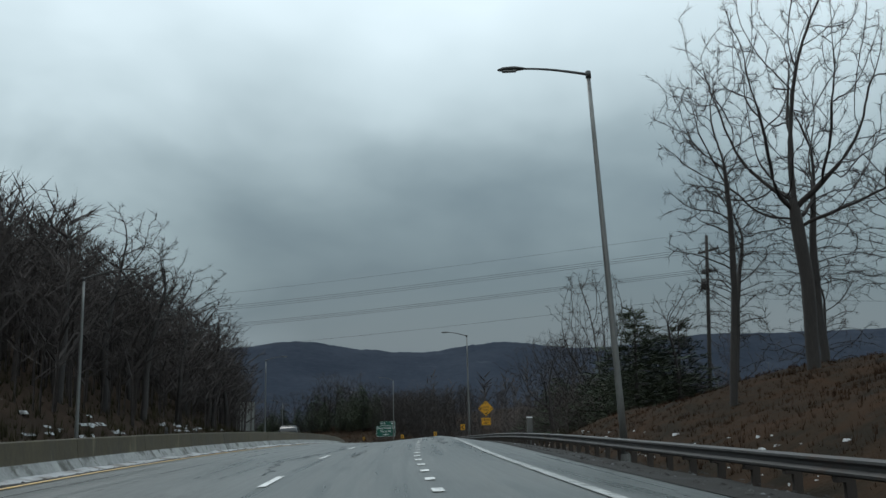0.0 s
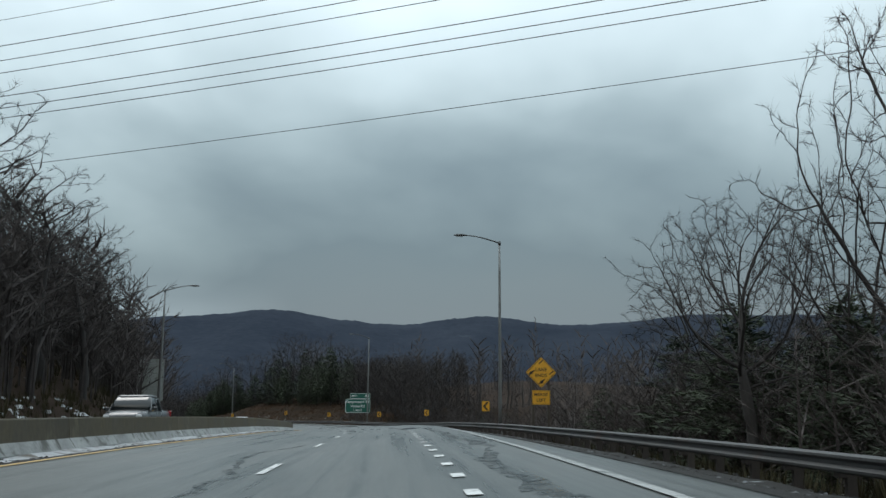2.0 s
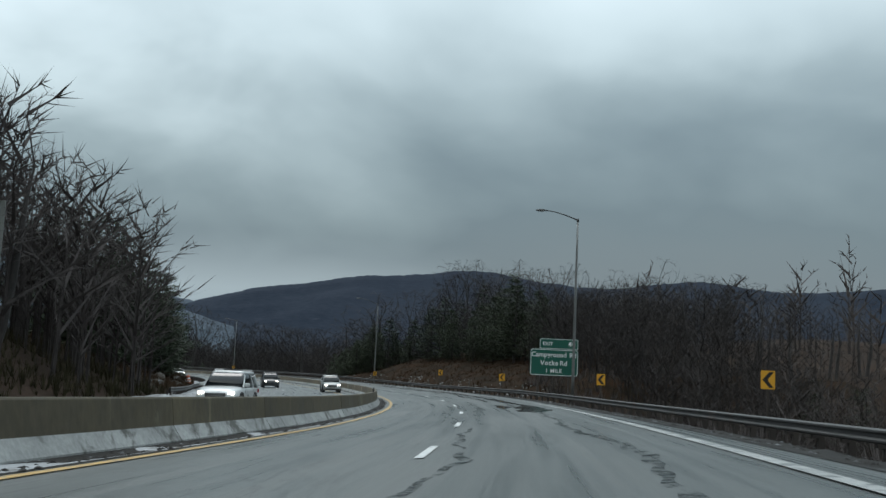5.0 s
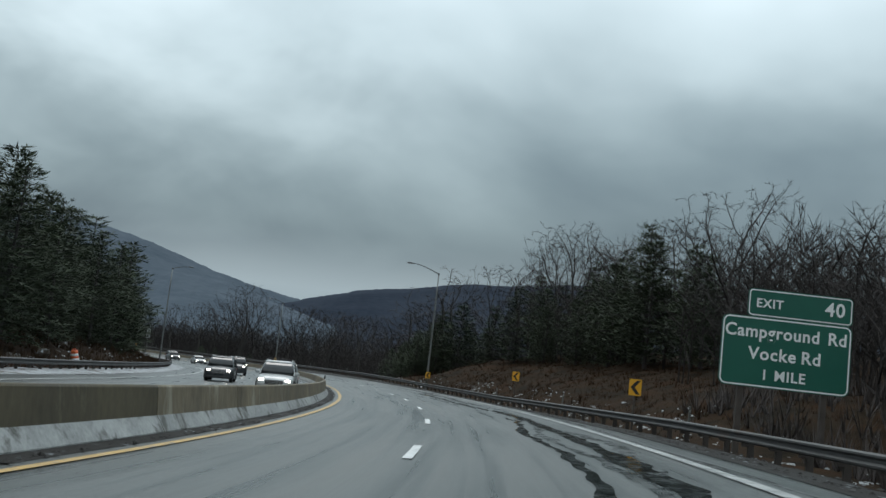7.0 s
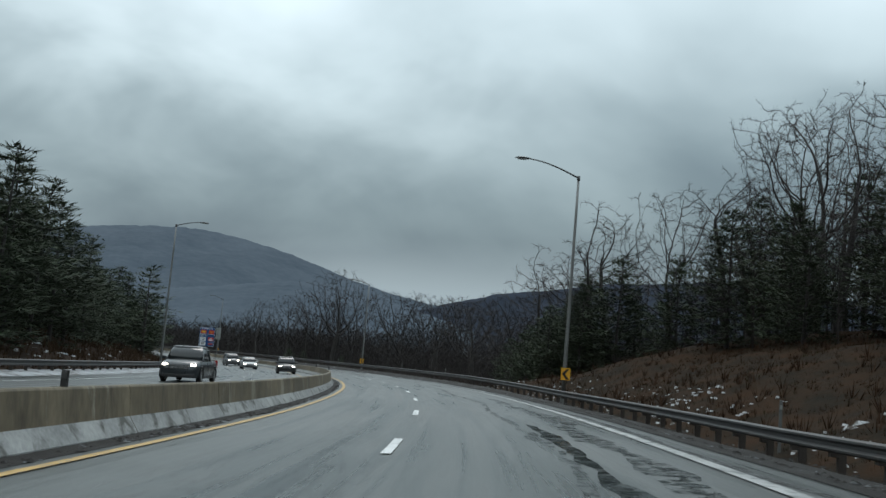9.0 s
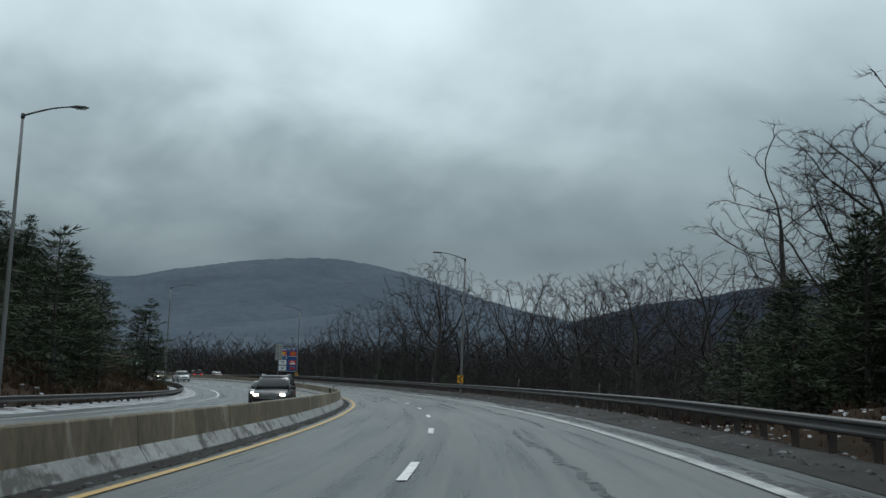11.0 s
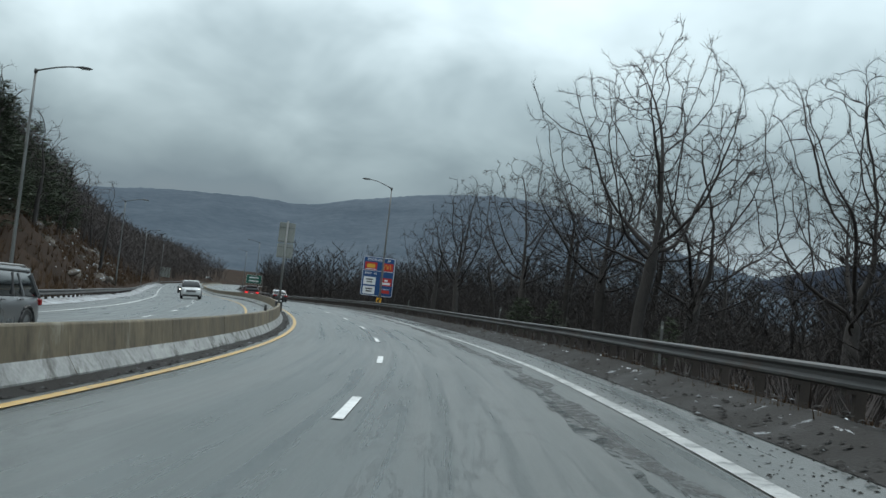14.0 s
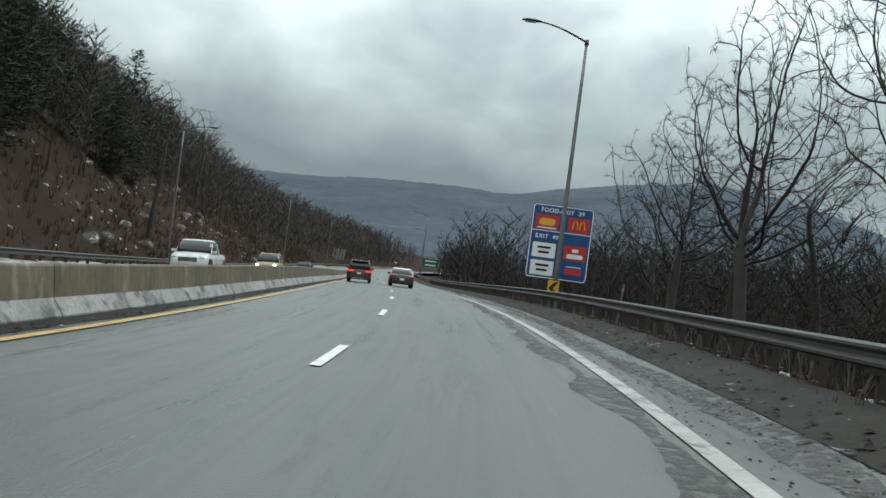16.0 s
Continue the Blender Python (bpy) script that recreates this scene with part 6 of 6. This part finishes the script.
def vehicle(kind, colour, label, lit="", snow=False, rack=False):
    """A car that faces +y: kind is suv, sedan or pickup."""
    L, W, H, belt, hood, r = {"suv": (4.75, .95, 1.74, 1.08, 1.02, .36), "small_suv": (4.5, .90, 1.68, 1.02, .98, .34), "sedan": (4.75, .92, 1.46, .93, .88, .33), "pickup": (5.8, 1.0, 1.86, 1.16, 1.14, .39)}[kind]
    car = thing({"suv": "suv", "small_suv": "suv", "sedan": "sedan", "pickup": "pickup_truck"}[kind], label, {"pickup": "pickup"}.get(kind, "car"))
    f, b, sill = L / 2, -L / 2, r * .62
    deck = {"suv": belt, "small_suv": belt, "sedan": belt + .03, "pickup": belt - .02}[kind]
    secs = [(b, W * .80, sill + .20, deck - .30), (b + .06, W * .92, sill + .06, deck - .10), (b + .30, W * .985, sill, deck), (b + 1.2, W, sill, belt), (-.1, W, sill, belt), (f - 1.75, W, sill, belt - .02),
            (f - 1.35, W * .985, sill, hood + .02), (f - .55, W * .965, sill, hood - .07), (f - .16, W * .90, sill + .02, hood - .20), (f, W * .74, sill + .12, hood - .36)]
    body = part("body", lower_body(secs), colour, car, smooth=True)
    # cabin: a ring of glass under a painted roof
    fy0, fy1 = f - 1.25, f - 2.0
    if kind == "sedan":
        ry0, ry1 = b + .62, b + 1.45
    elif kind == "pickup":
        ry0, ry1 = b + 2.15, b + 2.35
    else:
        ry0, ry1 = b + .10, b + .42
    levels = []
    for k, z in ((0, belt - .05), (.5, belt + (H - belt) * .5), (.88, H - .10)):
        levels.append(rounded(ry0 + (ry1 - ry0) * k, fy0 + (fy1 - fy0) * k, W * (.93 - .17 * k), z, .16))
    glass = part("glass", loft(levels), CAR_GLASS, car, "dark reflecting window glass", True)
    roof = part("roof", loft([rounded(ry1 - .10, fy1 + .10, W * .79, H - .115, .2), rounded(ry1 - .04, fy1 + .05, W * .77, H - .05, .2), rounded(ry1 + .12, fy1 - .12, W * .66, H, .2)]), SNOW_CAP if snow else colour, car, "snow-covered roof" if snow else "", True)
    for side in (-1, 1):
        def edge(k, y, bulge=0.012):
            return (side * (W * (.93 - .17 * k) + bulge - .02), y, belt - .05 + (H - .05 - belt) * k)
        part("pillar", tube([edge(0, fy0 - .12), edge(.88, fy1 - .06)], .045, 6), colour, car)
        part("pillar", tube([edge(0, (fy0 + ry0) / 2 - .05), edge(.9, (fy1 + ry1) / 2)], .05, 6), BLACK_TRIM, car)
        part("pillar", tube([edge(0, ry0 + .12), edge(.88, ry1 + .08)], .065, 6), colour, car)
        if kind in ("suv", "small_suv"):
            part("pillar", tube([edge(0, ry0 + 1.05), edge(.9, ry1 + .85)], .05, 6), colour, car)
            part("roof_rail", tube([(side * W * .68, ry1 + .1, H - .03), (side * W * .69, ry1 + .3, H + .035), (side * W * .69, fy1 - .3, H + .035), (side * W * .68, fy1 - .1, H - .03)], .022, 6), ALLOY, roof)
        mirror = part("mirror", box((.22, .12, .15), (side * (W + .07), fy0 - .28, belt + .06), .04), colour, car)
        for y in (f - .95, b + .95):
            tyre, rim = wheel(r, .24)
            for bm in (tyre, rim):
                bmesh.ops.translate(bm, vec=(side * (W - .115), y, r), verts=bm.verts)
            hub = part("wheel", tyre, RUBBER, car)
            part("rim", rim, ALLOY, hub)
            part("wheel_arch", tube([(side * (W - .012), y + (r + .07) * math.cos(a), r + (r + .07) * math.sin(a)) for a in (radians(q) for q in range(-20, 201, 20))], .045, 6), BLACK_TRIM, car)
        for y in ((-.05,) if kind == "pickup" else (.05, -1.0)):
            part("door_handle", box((.03, .2, .035), (side * (W + .005), y, belt - .13), .01), colour, car)
        part("sill", box((.06, L - 2.9, .12), (side * (W - .02), 0, sill + .05), .02), BLACK_TRIM, car)
        head = box((.26, .16, .12), (side * W * .70, f - .13, hood - .25), .05)
        part("headlamp", head, HEADLAMP if "front" in lit else CLEAR_LAMP, car, "lit headlamp" if "front" in lit else "")
        tall = .42 if kind == "pickup" else .17
        part("tail_lamp", box((.42 if kind != "pickup" else .16, .12, tall), (side * W * (.74 if kind != "pickup" else .88), b + .03, deck - .19), .04), TAIL_LIT if "rear" in lit else RED_LAMP, car, "lit red tail lamp" if "rear" in lit else "")
    part("front_bumper", box((W * 1.62, .16, .20), (0, f - .07, sill + .12), .06), BLACK_TRIM, car)
    part("rear_bumper", box((W * 1.72, .18, .26), (0, b + .02, sill + .20), .06), BLACK_TRIM, car)
    grille = part("grille", box((W * .95, .08, .22), (0, f - .02, hood - .36), .03), BLACK_TRIM, car)
    for k in (-.06, 0, .06):
        part("slat", box((W * .9, .03, .018), (0, f + .022, hood - .36 + k), .005), ALLOY, grille)
    part("number_plate", box((.32, .02, .16), (0, b - .045, deck - .36), .008), SIGN_WHITE, car, "plain pale number plate")
    if kind in ("suv", "small_suv"):
        part("spoiler", box((W * 1.4, .26, .05), (0, ry1 - .08, H - .05), .02), colour, car)
        part("exhaust_trim", box((W * 1.1, .04, .05), (0, b - .06, sill + .10), .01), ALLOY, car)
    if kind == "pickup":
        bed = part("bed_cover", box((W * 1.66, ry0 - b - .2, .05), (0, (ry0 + b) / 2 + .02, deck + .03), .02), BLACK_TRIM, car)
    if rack:
        for y in (ry1 + .5, fy1 - .5):
            part("roof_bar", tube([(-W * .7, y, H + .07), (W * .7, y, H + .07)], .025, 6), BLACK_TRIM, roof)
    return car


CARS = {"red_suv": (472, -3.6), "snow_sedan": (469, -.3), "silver_suv": (221.5, -8.0), "jeep": (242, -13.0), "dark_pickup": (273.5, -12.9), "dark_crossover": (320, -8.7), "silver_sedan": (344, -11.3),
        "grey_suv": (368, -10.9), "white_pickup": (446, -11.7), "tan_suv": (471, -10.8), "far_sedan": (514, -11.0), "grey_pickup": (95, -10.8), "white_suv": (165, -11.4)}
RED = paint("dark red car paint", (.075, .007, .010))
SILVER = paint("silver car paint", (.42, .44, .44))
WHITE_CAR = paint("white car paint", (.62, .64, .64))
DARK_CAR = paint("dark grey car paint", (.025, .03, .034))
BLACK_CAR = paint("black car paint", (.014, .015, .016))
GOLD_CAR = paint("tan car paint", (.30, .24, .15))
GREY_CAR = paint("grey car paint", (.12, .125, .13))


def park(car, s, off, turn=0.0):
    p = spot(s, off)
    a, b2 = spot(s - 1.4, off), spot(s + 1.4, off)
    pitch = math.degrees(math.atan2(b2.z - a.z, 2.8))
    l, r2 = spot(s, off - .8), spot(s, off + .8)
    roll = -math.degrees(math.atan2(r2.z - l.z, 1.6))
    car.matrix_basis = pose(p.x, p.y, p.z + .005, pitch, roll, math.degrees(heading(s))) @ pose(0, 0, 0, 0, 0, turn)


park(vehicle("suv", RED, "dark red SUV with lit tail lamps and roof rails", "rear"), *CARS["red_suv"])
park(vehicle("sedan", BLACK_CAR, "black hatchback with a snow-covered roof", "", True), *CARS["snow_sedan"])
park(vehicle("small_suv", SILVER, "silver compact SUV with lit headlamps and roof bars", "front", False, True), *CARS["silver_suv"], 180)
park(vehicle("suv", DARK_CAR, "dark grey off-roader with amber front lamps", "front"), *CARS["jeep"], 180)
park(vehicle("pickup", DARK_CAR, "dark pickup truck with lit headlamps", "front"), *CARS["dark_pickup"], 180)
park(vehicle("small_suv", BLACK_CAR, "near-black crossover car with lit headlamps", "front"), *CARS["dark_crossover"], 180)
park(vehicle("sedan", SILVER, "pale silver saloon car on the oncoming lanes", "front"), *CARS["silver_sedan"], 180)
park(vehicle("suv", GREY_CAR, "grey SUV with lit headlamps on the oncoming lanes", "front"), *CARS["grey_suv"], 180)
park(vehicle("pickup", WHITE_CAR, "white pickup truck on the oncoming lanes", ""), *CARS["white_pickup"], 180)
park(vehicle("suv", GOLD_CAR, "tan SUV with bright lit headlamps", "front"), *CARS["tan_suv"], 180)
park(vehicle("sedan", BLACK_CAR, "black saloon car on the oncoming lanes", "front"), *CARS["far_sedan"], 180)
park(vehicle("pickup", DARK_CAR, "dark grey pickup truck with a dark grille", ""), *CARS["grey_pickup"], 180)
park(vehicle("small_suv", WHITE_CAR, "white SUV with bright lit headlamps", "front"), *CARS["white_suv"], 180)
